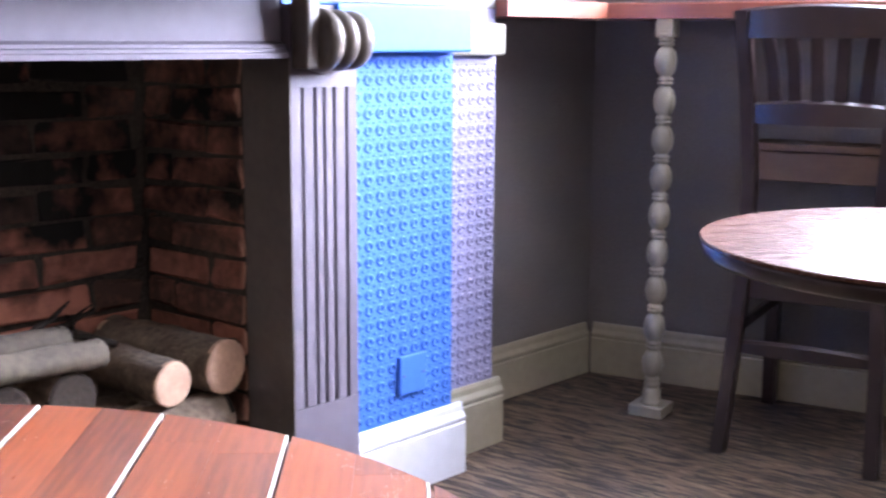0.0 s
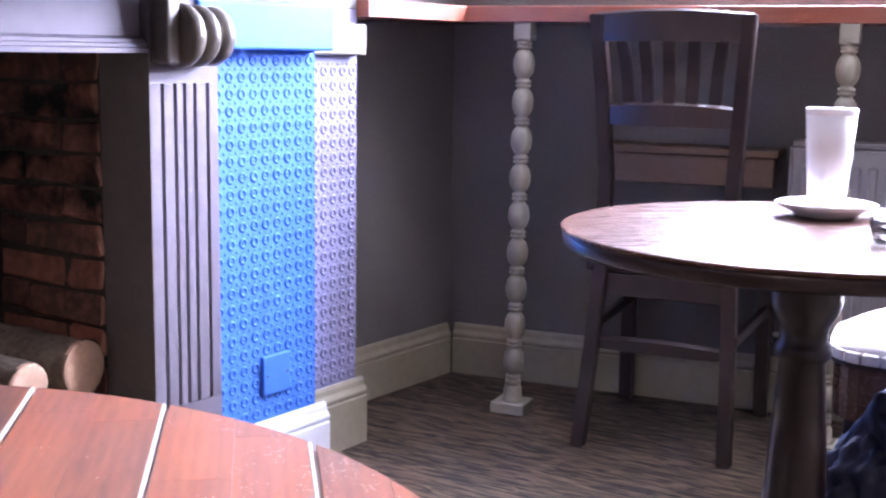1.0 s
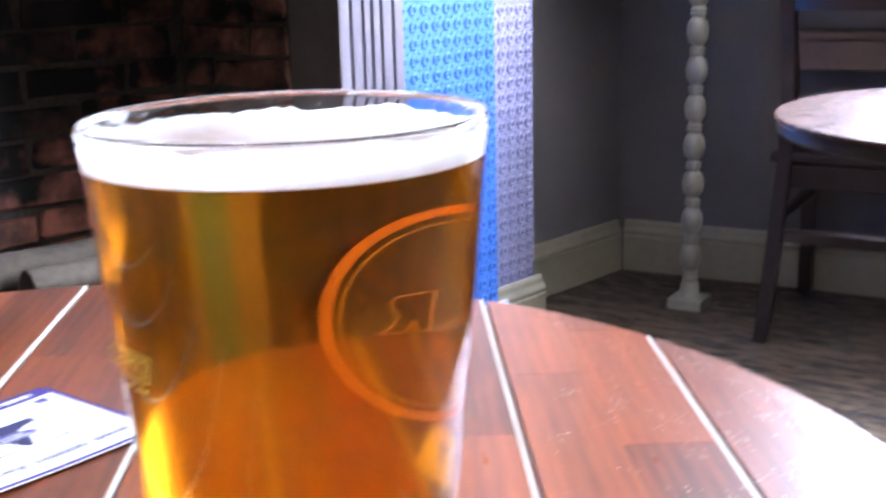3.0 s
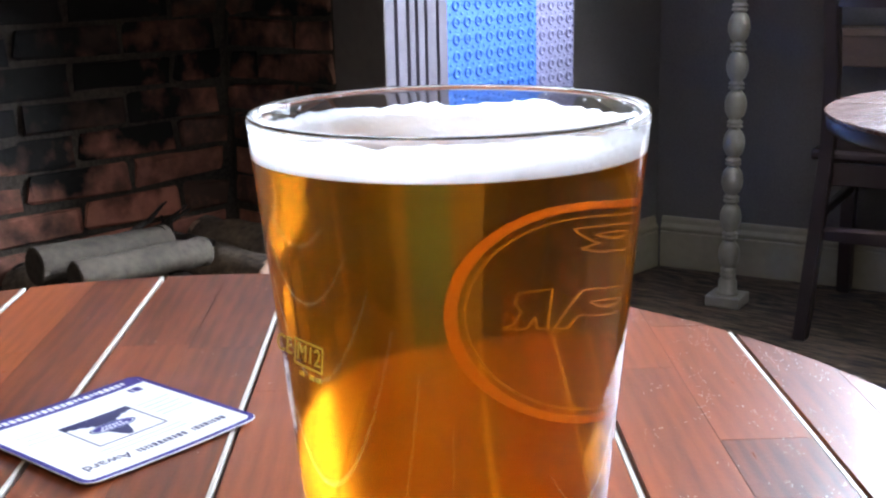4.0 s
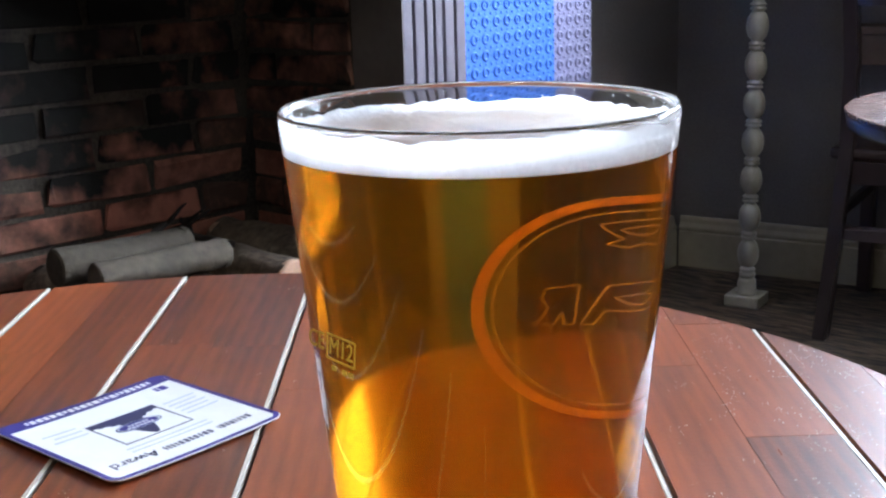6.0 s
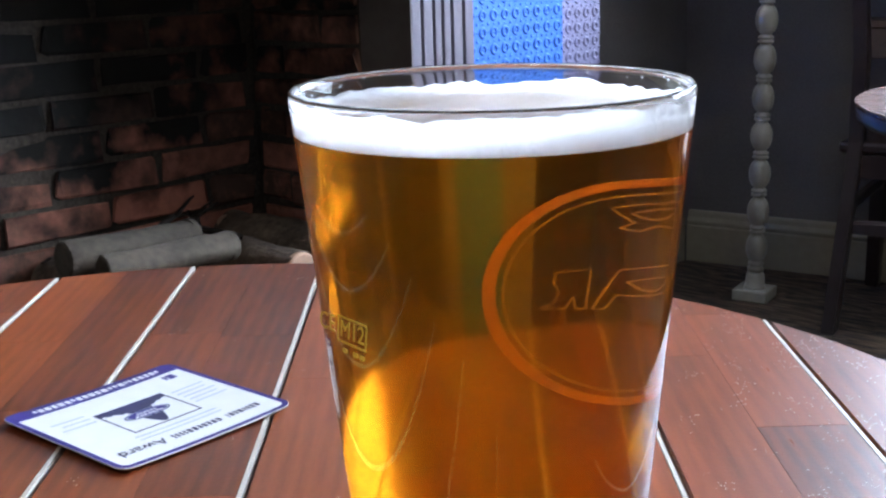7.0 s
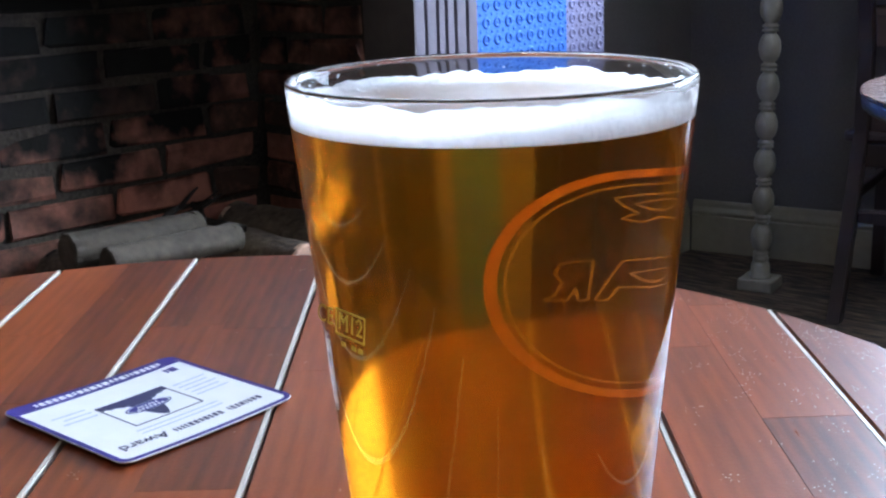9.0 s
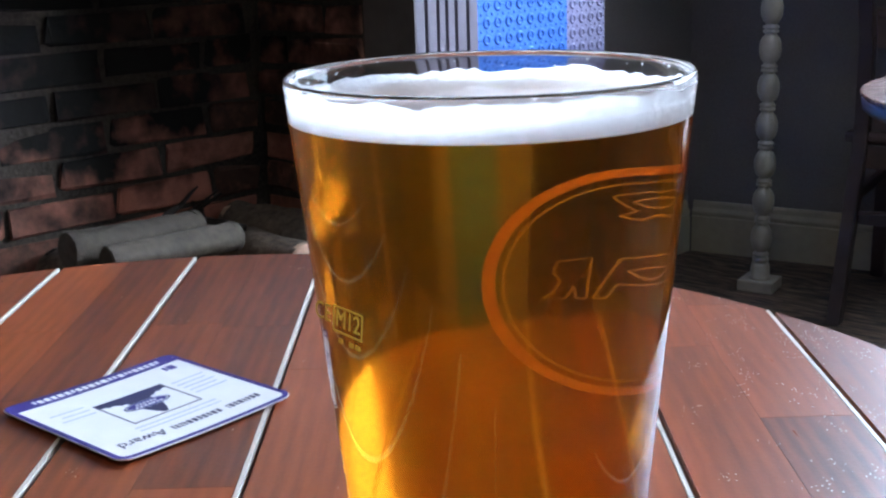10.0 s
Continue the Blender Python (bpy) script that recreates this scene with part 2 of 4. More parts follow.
def brick_material():
    """Old red brick: each one its own red or brown, with patches of soot."""
    m = material("old sooty brick", (0.35, 0.135, 0.088), 0.9, scale=45, vary=0.25, bump=0.6, big=9, pieces=0.9, dark=(0.10, 0.058, 0.042), shine=0.12)
    nt = m.node_tree
    b = nt.nodes["Principled BSDF"]
    was = b.inputs["Base Color"].links[0].from_socket
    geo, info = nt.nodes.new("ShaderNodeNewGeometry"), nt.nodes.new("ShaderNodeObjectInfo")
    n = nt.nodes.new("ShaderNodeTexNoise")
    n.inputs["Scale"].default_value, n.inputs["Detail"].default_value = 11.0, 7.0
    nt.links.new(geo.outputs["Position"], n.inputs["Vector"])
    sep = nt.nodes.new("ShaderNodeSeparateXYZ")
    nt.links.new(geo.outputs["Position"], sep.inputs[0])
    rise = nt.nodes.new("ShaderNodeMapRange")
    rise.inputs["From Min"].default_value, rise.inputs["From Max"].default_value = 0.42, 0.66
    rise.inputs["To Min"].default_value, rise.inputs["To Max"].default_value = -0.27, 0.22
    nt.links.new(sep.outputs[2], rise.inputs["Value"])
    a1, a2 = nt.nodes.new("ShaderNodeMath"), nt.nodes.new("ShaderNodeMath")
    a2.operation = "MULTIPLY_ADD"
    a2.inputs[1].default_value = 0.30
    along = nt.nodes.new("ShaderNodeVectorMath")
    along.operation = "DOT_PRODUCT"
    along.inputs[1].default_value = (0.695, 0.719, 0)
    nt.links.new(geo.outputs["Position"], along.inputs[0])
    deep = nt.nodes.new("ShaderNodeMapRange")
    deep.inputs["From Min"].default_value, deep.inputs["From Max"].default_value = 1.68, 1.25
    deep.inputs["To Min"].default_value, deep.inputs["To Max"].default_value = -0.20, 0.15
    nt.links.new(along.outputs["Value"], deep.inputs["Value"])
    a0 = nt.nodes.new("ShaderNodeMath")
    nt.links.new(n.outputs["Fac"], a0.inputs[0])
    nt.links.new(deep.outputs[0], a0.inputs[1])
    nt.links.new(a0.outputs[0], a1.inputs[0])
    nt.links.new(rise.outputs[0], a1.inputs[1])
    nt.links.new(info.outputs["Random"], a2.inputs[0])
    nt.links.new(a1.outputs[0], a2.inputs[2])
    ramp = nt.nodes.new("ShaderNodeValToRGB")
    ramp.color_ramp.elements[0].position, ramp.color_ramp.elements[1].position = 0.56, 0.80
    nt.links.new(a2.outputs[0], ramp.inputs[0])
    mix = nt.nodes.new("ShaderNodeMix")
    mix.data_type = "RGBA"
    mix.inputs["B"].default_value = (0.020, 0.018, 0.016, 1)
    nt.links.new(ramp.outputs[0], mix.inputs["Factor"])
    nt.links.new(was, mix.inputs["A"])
    # broken pale arris at the mouth of the recess
    mouth = nt.nodes.new("ShaderNodeVectorMath")
    mouth.operation = "DOT_PRODUCT"
    mouth.inputs[1].default_value = (-0.7193, 0.6947, 0)
    nt.links.new(geo.outputs["Position"], mouth.inputs[0])
    chip = nt.nodes.new("ShaderNodeMath")
    chip.operation = "MULTIPLY_ADD"
    chip.inputs[1].default_value = 0.035
    nt.links.new(n.outputs["Fac"], chip.inputs[0])
    nt.links.new(mouth.outputs["Value"], chip.inputs[2])
    broken = nt.nodes.new("ShaderNodeMapRange")
    broken.inputs["From Min"].default_value, broken.inputs["From Max"].default_value = 1.874, 1.866
    broken.inputs["To Max"].default_value = 0.8
    nt.links.new(chip.outputs[0], broken.inputs["Value"])
    worn = nt.nodes.new("ShaderNodeMix")
    worn.data_type = "RGBA"
    worn.inputs["B"].default_value = (0.55, 0.29, 0.20, 1)
    nt.links.new(broken.outputs[0], worn.inputs["Factor"])
    nt.links.new(mix.outputs["Result"], worn.inputs["A"])
    nt.links.new(worn.outputs["Result"], b.inputs["Base Color"])
    return m


M_CARPET = carpet_material()
M_CEIL = material("ceiling paint", (0.32, 0.30, 0.28), 0.9, scale=60, vary=0.04)
M_GREY = material("grey wallpaper", (0.163, 0.147, 0.134), 0.8, scale=220, vary=0.16, bump=0.35, big=2.5)
M_CREAM = material("dull brown wall paint", (0.11, 0.085, 0.07), 0.7, scale=60, vary=0.05)
M_SKIRT = material("aged cream gloss paint", (0.34, 0.30, 0.205), 0.42, scale=40, vary=0.08, bump=0.05)
M_CAP = material("dull cream paint", (0.165, 0.15, 0.11), 0.6, scale=40, vary=0.08, bump=0.05, shine=0.3)
M_WHITE = material("white gloss paint", (0.66, 0.66, 0.68), 0.35, scale=30, vary=0.05, bump=0.05)
M_SURR = material("greyish lilac gloss paint", (0.145, 0.126, 0.148), 0.55, scale=30, vary=0.06, bump=0.06, shine=0.3)
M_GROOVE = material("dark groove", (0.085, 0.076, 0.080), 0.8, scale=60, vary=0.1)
M_BLUE = material("sky blue paint", (0.041, 0.163, 0.550), 0.6, scale=40, vary=0.06, bump=0.06, shine=0.3)
M_LILAC = material("off-white embossed paper paint", (0.244, 0.231, 0.344), 0.6, scale=40, vary=0.06, bump=0.06, shine=0.3)
M_TAUPE = material("taupe painted plaster", (0.115, 0.096, 0.078), 0.30, scale=40, vary=0.1, bump=0.06)
M_SLIP = material("dark brown painted panel", (0.125, 0.104, 0.09), 0.6, scale=50, vary=0.12)
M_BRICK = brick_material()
M_MORTAR = material("grey sooty mortar", (0.085, 0.068, 0.052), 0.95, scale=120, vary=0.3, bump=0.8, big=7, dark=(0.030, 0.025, 0.020), shine=0.12)
M_BARK = material("log bark", (0.20, 0.145, 0.095), 0.9, scale=70, vary=0.3, bump=0.9, big=14, dark=(0.05, 0.035, 0.025))
M_PALE = material("pale peeled log", (0.085, 0.067, 0.049), 0.85, scale=60, vary=0.2, bump=0.6, big=14, shine=0.2)
M_TWIG = material("dark dry twig bark", (0.030, 0.021, 0.015), 0.9, scale=90, vary=0.3, bump=0.6, shine=0.2)
M_ENDS = material("sawn log end", (0.52, 0.32, 0.21), 0.8, scale=90, vary=0.12, bump=0.3, big=25)
M_IRON = material("black cast iron", (0.02, 0.02, 0.022), 0.6, metal=0.4, scale=90, vary=0.2, bump=0.3)
M_TOP = wood("varnished mahogany", (0.345, 0.079, 0.0205), (0.064, 0.0142, 0.0045), 0.29, 0.38, axis=1, stretch=10.0, fine=78, pieces=0.36, detail=8.0, relief=0.02, specks=420.0, shine=0.36, coat_rough=0.17, rings_in=0.10, low=0.22, high=0.90, grain_in=0.52, sheen_vary=0.04)
M_EDGE = wood("mahogany edge", (0.26, 0.085, 0.04), (0.09, 0.028, 0.014), 0.35, 0.3, axis=1, fine=50, pieces=0.1)
M_INLAY = material("cream inlay strip", (0.68, 0.64, 0.55), 0.4, scale=90, vary=0.05, bump=0.05)
M_DARKWOOD = wood("dark stained wood", (0.034, 0.017, 0.015), (0.012, 0.007, 0.006), 0.33, 0.2, axis=2, fine=40, pieces=0.1)
M_TABLE = wood("brown table wood", (0.13, 0.055, 0.035), (0.045, 0.02, 0.014), 0.27, 0.0, axis=0, fine=45, pieces=0.1)
M_LEDGE = wood("red brown ledge wood", (0.34, 0.10, 0.055), (0.13, 0.04, 0.025), 0.3, 0.4, axis=0, fine=35, turn=radians(32), pieces=0.2)
M_OAK = wood("plain brown wood", (0.17, 0.10, 0.06), (0.07, 0.04, 0.025), 0.5, 0.1, axis=0, fine=35, pieces=0.1)
M_RAD = material("white radiator enamel", (0.42, 0.40, 0.39), 0.4, scale=30, vary=0.04, bump=0.03)
M_CHINA = material("white glazed china", (0.86, 0.86, 0.86), 0.12, scale=20, vary=0.02, bump=0.0)
M_SEAT = material("cream seat fabric", (0.74, 0.70, 0.66), 0.8, scale=240, vary=0.06, bump=0.3)
M_BAG = material("navy blue nylon", (0.016, 0.024, 0.068), 0.5, scale=300, vary=0.15, bump=0.3, big=8)
M_PATENT = material("black patent strap", (0.012, 0.012, 0.02), 0.12, scale=40, vary=0.1, bump=0.05, coat=0.6)
M_CHROME = material("chrome", (0.75, 0.75, 0.77), 0.12, metal=1.0, scale=40, vary=0.03, bump=0.0)
M_CARD = material("white beer mat card", (0.95, 0.97, 0.98), 0.5, scale=120, vary=0.03, bump=0.05)
M_INK = material("dark blue print", (0.035, 0.025, 0.22), 0.5, scale=120, vary=0.06, bump=0.0)
M_INK_DARK = material("near black print", (0.03, 0.03, 0.10), 0.5, scale=120, vary=0.06, bump=0.0)
M_INK_PALE = material("pale grey blue print", (0.66, 0.72, 0.80), 0.5, scale=120, vary=0.06, bump=0.0)
M_GLASS = glass_material("clear glass", (1, 1, 1), 1.5, 0.02)
M_BEER = glass_material("amber beer", (0.81, 0.450, 0.078), 0.887, 0.05)
M_HAZE = hazy_beer("amber beer, hazy", (0.81, 0.450, 0.078), 0.887, 0.17, 0.75, 0.25)
M_FOAM = material("beer foam", (0.95, 0.945, 0.93), 0.55, scale=500, vary=0.04, bump=0.25, big=90, coat=0.4)
foam_bsdf = M_FOAM.node_tree.nodes["Principled BSDF"]
foam_bsdf.inputs["Subsurface Weight"].default_value = 1.0
foam_bsdf.inputs["Subsurface Radius"].default_value = (1.0, 1.0, 1.0)
foam_bsdf.inputs["Subsurface Scale"].default_value = 0.03
M_PRINT = print_material("orange print on glass", (0.36, 0.18, 0.12))
M_THIN = print_material("thin yellow print on glass", (0.27, 0.195, 0.09))
M_MARK = print_material("pale etched mark", (0.44, 0.35, 0.11))
M_PANE = glass_material("window pane", (1, 1, 1), 1.0)
M_LIGHTWOOD = material("spindle cream paint", (0.35, 0.32, 0.245), 0.42, scale=60, vary=0.08, bump=0.08)

# ---- building helpers ----


def part(name, bm, mat, parent=None, label="", m=None, smooth=False):
    """One mesh object from a bmesh, under a thing or a part."""
    me = bpy.data.meshes.new(name)
    bmesh.ops.recalc_face_normals(bm, faces=bm.faces)
    bm.to_mesh(me)
    bm.free()
    if smooth:
        for p in me.polygons:
            p.use_smooth = True
    me.materials.append(mat)
    ob = new(name, me)
    if parent is not None:
        ob.parent = parent
    if m is not None:
        ob.matrix_basis = m
    return tagged(ob, label)


def thing(name, label, category, m=None, group="", kind=""):
    ob = new(name)
    ob.empty_display_size = 0.05
    if m is not None:
        ob.matrix_basis = m
    return tagged(ob, label, category, group, kind)


def box(x0, x1, y0, y1, z0, z1, bevel=0.0, bm=None, segments=2):
    own = bmesh.new()
    bmesh.ops.create_cube(own, size=1)
    bmesh.ops.transform(own, verts=own.verts, matrix=Matrix.Translation(((x0 + x1) / 2, (y0 + y1) / 2, (z0 + z1) / 2)) @ Matrix.Diagonal((x1 - x0, y1 - y0, z1 - z0, 1)))
    if bevel:
        bmesh.ops.bevel(own, geom=list(own.edges), offset=bevel, segments=segments, profile=0.5, affect="EDGES")
    if bm is None:
        return own
    return join(bm, own)


def join(bm, other):
    me = bpy.data.meshes.new("joining")
    other.to_mesh(me)
    other.free()
    bm.from_mesh(me)
    bpy.data.meshes.remove(me)
    return bm


def lathe(profile, n=32, m=None):
    """Turns a profile of (radius, height) round z."""
    bm = bmesh.new()
    rings = []
    for r, z in profile:
        if r < 1e-6:
            rings.append([bm.verts.new((0, 0, z))])
        else:
            rings.append([bm.verts.new((r * math.cos(2 * math.pi * i / n), r * math.sin(2 * math.pi * i / n), z)) for i in range(n)])
    for a, b in zip(rings, rings[1:]):
        for i in range(n):
            j = (i + 1) % n
            q = [a[i % len(a)], a[j % len(a)], b[j % len(b)], b[i % len(b)]]
            q = [v for k, v in enumerate(q) if v not in q[:k]]
            if len(q) > 2:
                bm.faces.new(q)
    if m is not None:
        bmesh.ops.transform(bm, verts=bm.verts, matrix=m)
    return bm


def prism(outline, z0, z1, bevel=0.0):
    """An upright prism over a plan outline."""
    bm = bmesh.new()
    low = [bm.verts.new((x, y, z0)) for x, y in outline]
    high = [bm.verts.new((x, y, z1)) for x, y in outline]
    bm.faces.new(low[::-1])
    top = bm.faces.new(high)
    for i in range(len(low)):
        j = (i + 1) % len(low)
        bm.faces.new((low[i], low[j], high[j], high[i]))
    if bevel:
        bmesh.ops.bevel(bm, geom=list(top.edges), offset=bevel, segments=2, profile=0.5, affect="EDGES")
    return bm


def moulding(profile, x0, x1):
    """A profile of (y, z) drawn along x."""
    bm = bmesh.new()
    a = [bm.verts.new((x0, y, z)) for y, z in profile]
    b = [bm.verts.new((x1, y, z)) for y, z in profile]
    bm.faces.new(a)
    bm.faces.new(b[::-1])
    for i in range(len(a)):
        j = (i + 1) % len(a)
        bm.faces.new((a[i], b[i], b[j], a[j]))
    return bm


def tube(points, radius, n=10, bm=None, squash=1.0):
    """A round bar along points."""
    own = bmesh.new()
    pts = [Vector(p) for p in points]
    rings = []
    for i, p in enumerate(pts):
        way = (pts[min(i + 1, len(pts) - 1)] - pts[max(i - 1, 0)]).normalized()
        side = way.cross(Vector((0, 0, 1)))
        side = side.normalized() if side.length > 1e-3 else Vector((1, 0, 0))
        up = side.cross(way)
        r = radius[i] if isinstance(radius, (list, tuple)) else radius
        rings.append([own.verts.new(p + side * r * math.cos(2 * math.pi * k / n) + up * r * squash * math.sin(2 * math.pi * k / n)) for k in range(n)])
    for a, b in zip(rings, rings[1:]):
        for k in range(n):
            own.faces.new((a[k], a[(k + 1) % n], b[(k + 1) % n], b[k]))
    own.faces.new(rings[0][::-1])
    own.faces.new(rings[-1])
    return own if bm is None else join(bm, own)


def beam(p, q, wx, wy, bevel=0.003, up=(0, 0, 1)):
    """A square bar from p to q; wx across, wy along the up hint."""
    p, q = Vector(p), Vector(q)
    z = (q - p).normalized()
    x = Vector(up).cross(z)
    x = x.normalized() if x.length > 1e-4 else Vector((1, 0, 0))
    y = z.cross(x)
    m = Matrix((x, y, z)).transposed().to_4x4()
    m.translation = p
    bm = box(-wx / 2, wx / 2, -wy / 2, wy / 2, 0, (q - p).length, bevel)
    bmesh.ops.transform(bm, verts=bm.verts, matrix=m)
    return bm


# ---- the room ----
CORNER_E = tuple((WIN @ Vector((3.4, 0, 0)))[:2])
CORNER_W = tuple((CHIM @ Vector((-3.4, 0.02, 0)))[:2])
ROOM = [(-3.0, -2.7), (4.0, -2.7), (4.0, 4.6), (-3.0, 4.6)]
tagged(part("floor", prism(ROOM, -0.12, 0.0), M_CARPET), "brown carpet with dark wavering stripes", "floor", kind="structure")
tagged(part("ceiling", prism(ROOM, 2.55, 2.67), M_CEIL), "plain off-white plaster ceiling", "ceiling", kind="structure")


def wall_between(name, p, q, label):
    """A plain wall whose inner face runs from p to q."""
    p, q = Vector((*p, 0)), Vector((*q, 0))
    m = Matrix.Translation(p) @ Matrix.Rotation(math.atan2(q.y - p.y, q.x - p.x), 4, "Z")
    return tagged(part(name, box(0, (q - p).length, 0, 0.15, 0, 2.55), M_CREAM, m=m), label, "wall", kind="structure")


wall_between("wall_east", CORNER_E, (CORNER_E[0], -2.6), "plain dull brown painted wall")
wall_between("wall_south", (CORNER_E[0], -2.6), (CORNER_W[0], -2.6), "plain dull brown painted wall")
wall_between("wall_southwest", (CORNER_W[0], -2.6), CORNER_W, "plain dull brown painted wall")

# window wall, with the opening through it
W0, W1, WB, WT = 0.64, 3.32, 1.14, 2.38
wall_n = thing("wall_north", "grey papered wall with a window above the ledge", "wall", WIN, kind="structure")
part("wall_below", box(0, 3.4, 0, 0.15, 0, WB), M_GREY, wall_n)
part("wall_above", box(0, 3.4, 0, 0.15, WT, 2.55), M_GREY, wall_n)
part("wall_side", box(0, W0, 0, 0.15, WB, WT), M_GREY, wall_n)
part("wall_side", box(W1, 3.4, 0, 0.15, WB, WT), M_GREY, wall_n)
window = thing("window_1", "white painted wooden window with two sashes", "window", WIN, kind="structure")
wf = box(W0, W0 + 0.05, 0.04, 0.11, WB, WT, 0.004)
box(W1 - 0.05, W1, 0.04, 0.11, WB, WT, 0.004, wf)
box(W0 + 0.05, W1 - 0.05, 0.04, 0.11, WT - 0.05, WT, 0.004, wf)
box(W0 + 0.05, W1 - 0.05, 0.04, 0.11, WB, WB + 0.05, 0.004, wf)
box((W0 + W1) / 2 - 0.03, (W0 + W1) / 2 + 0.03, 0.04, 0.11, WB + 0.05, WT - 0.05, 0.004, wf)
part("window_frame", wf, M_WHITE, window)
for x0, x1 in ((W0 + 0.05, (W0 + W1) / 2 - 0.03), ((W0 + W1) / 2 + 0.03, W1 - 0.05)):
    pane = part("pane", box(x0, x1, 0.073, 0.077, WB + 0.05, WT - 0.05), M_PANE, window)
    pane.visible_shadow = False

# alcove wall
tagged(part("wall_west", box(0.18, 0.93, 0.32, 0.47, 0, 2.55), M_GREY, m=CHIM), "dark grey papered alcove wall", "wall", kind="structure")

SKIRT = [(0, 0), (-0.02, 0), (-0.02, 0.118), (-0.016, 0.122), (-0.020, 0.128), (-0.020, 0.134), (-0.012, 0.146), (-0.010, 0.158), (-0.006, 0.165), (0, 0.165)]


def skirting(name, frame_m, x0, x1, y, mat=None, label="cream painted moulded skirting board", drop=0.0):
    return tagged(part(name, moulding([(y + a, z - (drop if z > 0.1 else 0)) for a, z in SKIRT], x0, x1), mat or M_SKIRT, m=frame_m), label, "skirting board", kind="structure")


skirting("baseboard", CHIM, 0.21, 0.91, 0.32, drop=0.012)
skirting("baseboard", WIN, 0.02, 3.4, 0.0, drop=0.012)

# ---- chimney breast ----
FIRE_L, FIRE_R, FIRE_T, BACK = -1.50, -0.54, 0.955, 0.46
breast = thing("chimney_breast", "chimney breast with blue and off-white embossed paper", "chimney breast", CHIM, kind="structure")
part("blue_face", box(-0.515, -0.03, 0.02, 0.13, 0, 1.062), M_BLUE, breast, "sky blue painted face")
part("stepped_face", box(-0.435, 0.205, 0.095, 0.60, 0, 1.062), M_LILAC, breast, "off-white painted stepped face")
part("upper_face", box(FIRE_L, -0.03, 0.02, 0.60, 1.063, 2.55), M_GREY, breast, "plain grey papered upper face")
part("upper_face", box(-0.029, 0.205, 0.095, 0.60, 1.063, 2.55), M_GREY, breast, "plain grey papered upper face")
part("far_face", box(-3.4, FIRE_L - 0.01, 0.02, 0.60, 0, 2.55), M_GREY, breast)


def embossing(s0, s1, z0, z1, y, pitch=0.0345):
    """Raised rings on a square grid, every other one with a knob, and beads between them."""
    bm = bmesh.new()

    def ring(cx, cz, r, w, h, n=12):
        loops = []
        for q in range(7):
            f = q / 6
            rr, hh = r - w + 2 * w * f, h * math.sin(math.pi * f) ** 0.8
            loops.append([bm.verts.new((cx + rr * math.cos(2 * math.pi * k / n), y - hh, cz + rr * math.sin(2 * math.pi * k / n))) for k in range(n)])
        for a, b in zip(loops, loops[1:]):
            for k in range(n):
                bm.faces.new((a[k], a[(k + 1) % n], b[(k + 1) % n], b[k]))

    def bead(cx, cz, r, h, n=6):
        base = [bm.verts.new((cx + r * math.cos(2 * math.pi * k / n), y, cz + r * math.sin(2 * math.pi * k / n))) for k in range(n)]
        top = [bm.verts.new((cx + r * 0.6 * math.cos(2 * math.pi * k / n), y - h, cz + r * 0.6 * math.sin(2 * math.pi * k / n))) for k in range(n)]
        for k in range(n):
            bm.faces.new((base[k], base[(k + 1) % n], top[(k + 1) % n], top[k]))
        bm.faces.new(top)

    for i in range(int((s1 - s0) / pitch)):
        for k in range(int((z1 - z0) / pitch)):
            cx, cz = s0 + (i + 0.5) * pitch, z0 + (k + 0.5) * pitch
            if (i + k) % 2:
                ring(cx, cz, 0.0086, 0.0044, 0.0036)
            else:
                ring(cx, cz, 0.0086, 0.0036, 0.0032)
                bead(cx, cz, 0.0030, 0.0018)
            bead(cx + pitch / 2, cz + pitch / 2, 0.0040, 0.0024)
            bead(cx + pitch / 2, cz, 0.0026, 0.0017)
            bead(cx, cz + pitch / 2, 0.0026, 0.0017)
    return bm


tagged(part("embossed_paper", embossing(-0.3765, -0.030, 0.166, 0.962, 0.0205), M_BLUE, breast, "raised ring pattern of blue paper", smooth=True), kind="stuff")
tagged(part("embossed_paper", embossing(-0.03, 0.204, 0.166, 0.952, 0.0955, 0.0334), M_LILAC, breast, "raised ring pattern of off-white paper", smooth=True), kind="stuff")
part("cap_block", box(-0.42, -0.022, -0.032, 0.05, 0.964, 1.060, 0.006), M_BLUE, breast, "sky blue painted cap block")
part("cap_block", box(-0.03, 0.205, 0.062, 0.12, 0.955, 1.027, 0.005), M_CAP, breast, "off-white cap block")
skirting("baseboard", CHIM, -0.36, 0.0, 0.02, M_WHITE, "white painted moulded skirting board")
skirting("baseboard", CHIM, 0.0, 0.228, 0.095)
plate = part("socket_plate", box(-0.208, -0.122, 0.0085, 0.0195, 0.222, 0.309, 0.003), M_BLUE, breast, "blanking plate painted over in blue")
for x in (-0.196, -0.134):
    part("screw", lathe([(0, -0.001), (0.0032, -0.001), (0.0032, 0.0006), (0, 0.0010)], 12, Matrix.Translation((x, 0.0085, 0.2655)) @ Matrix.Rotation(math.pi / 2, 4, "X")), M_GROOVE, plate, "sunken dark screw head")

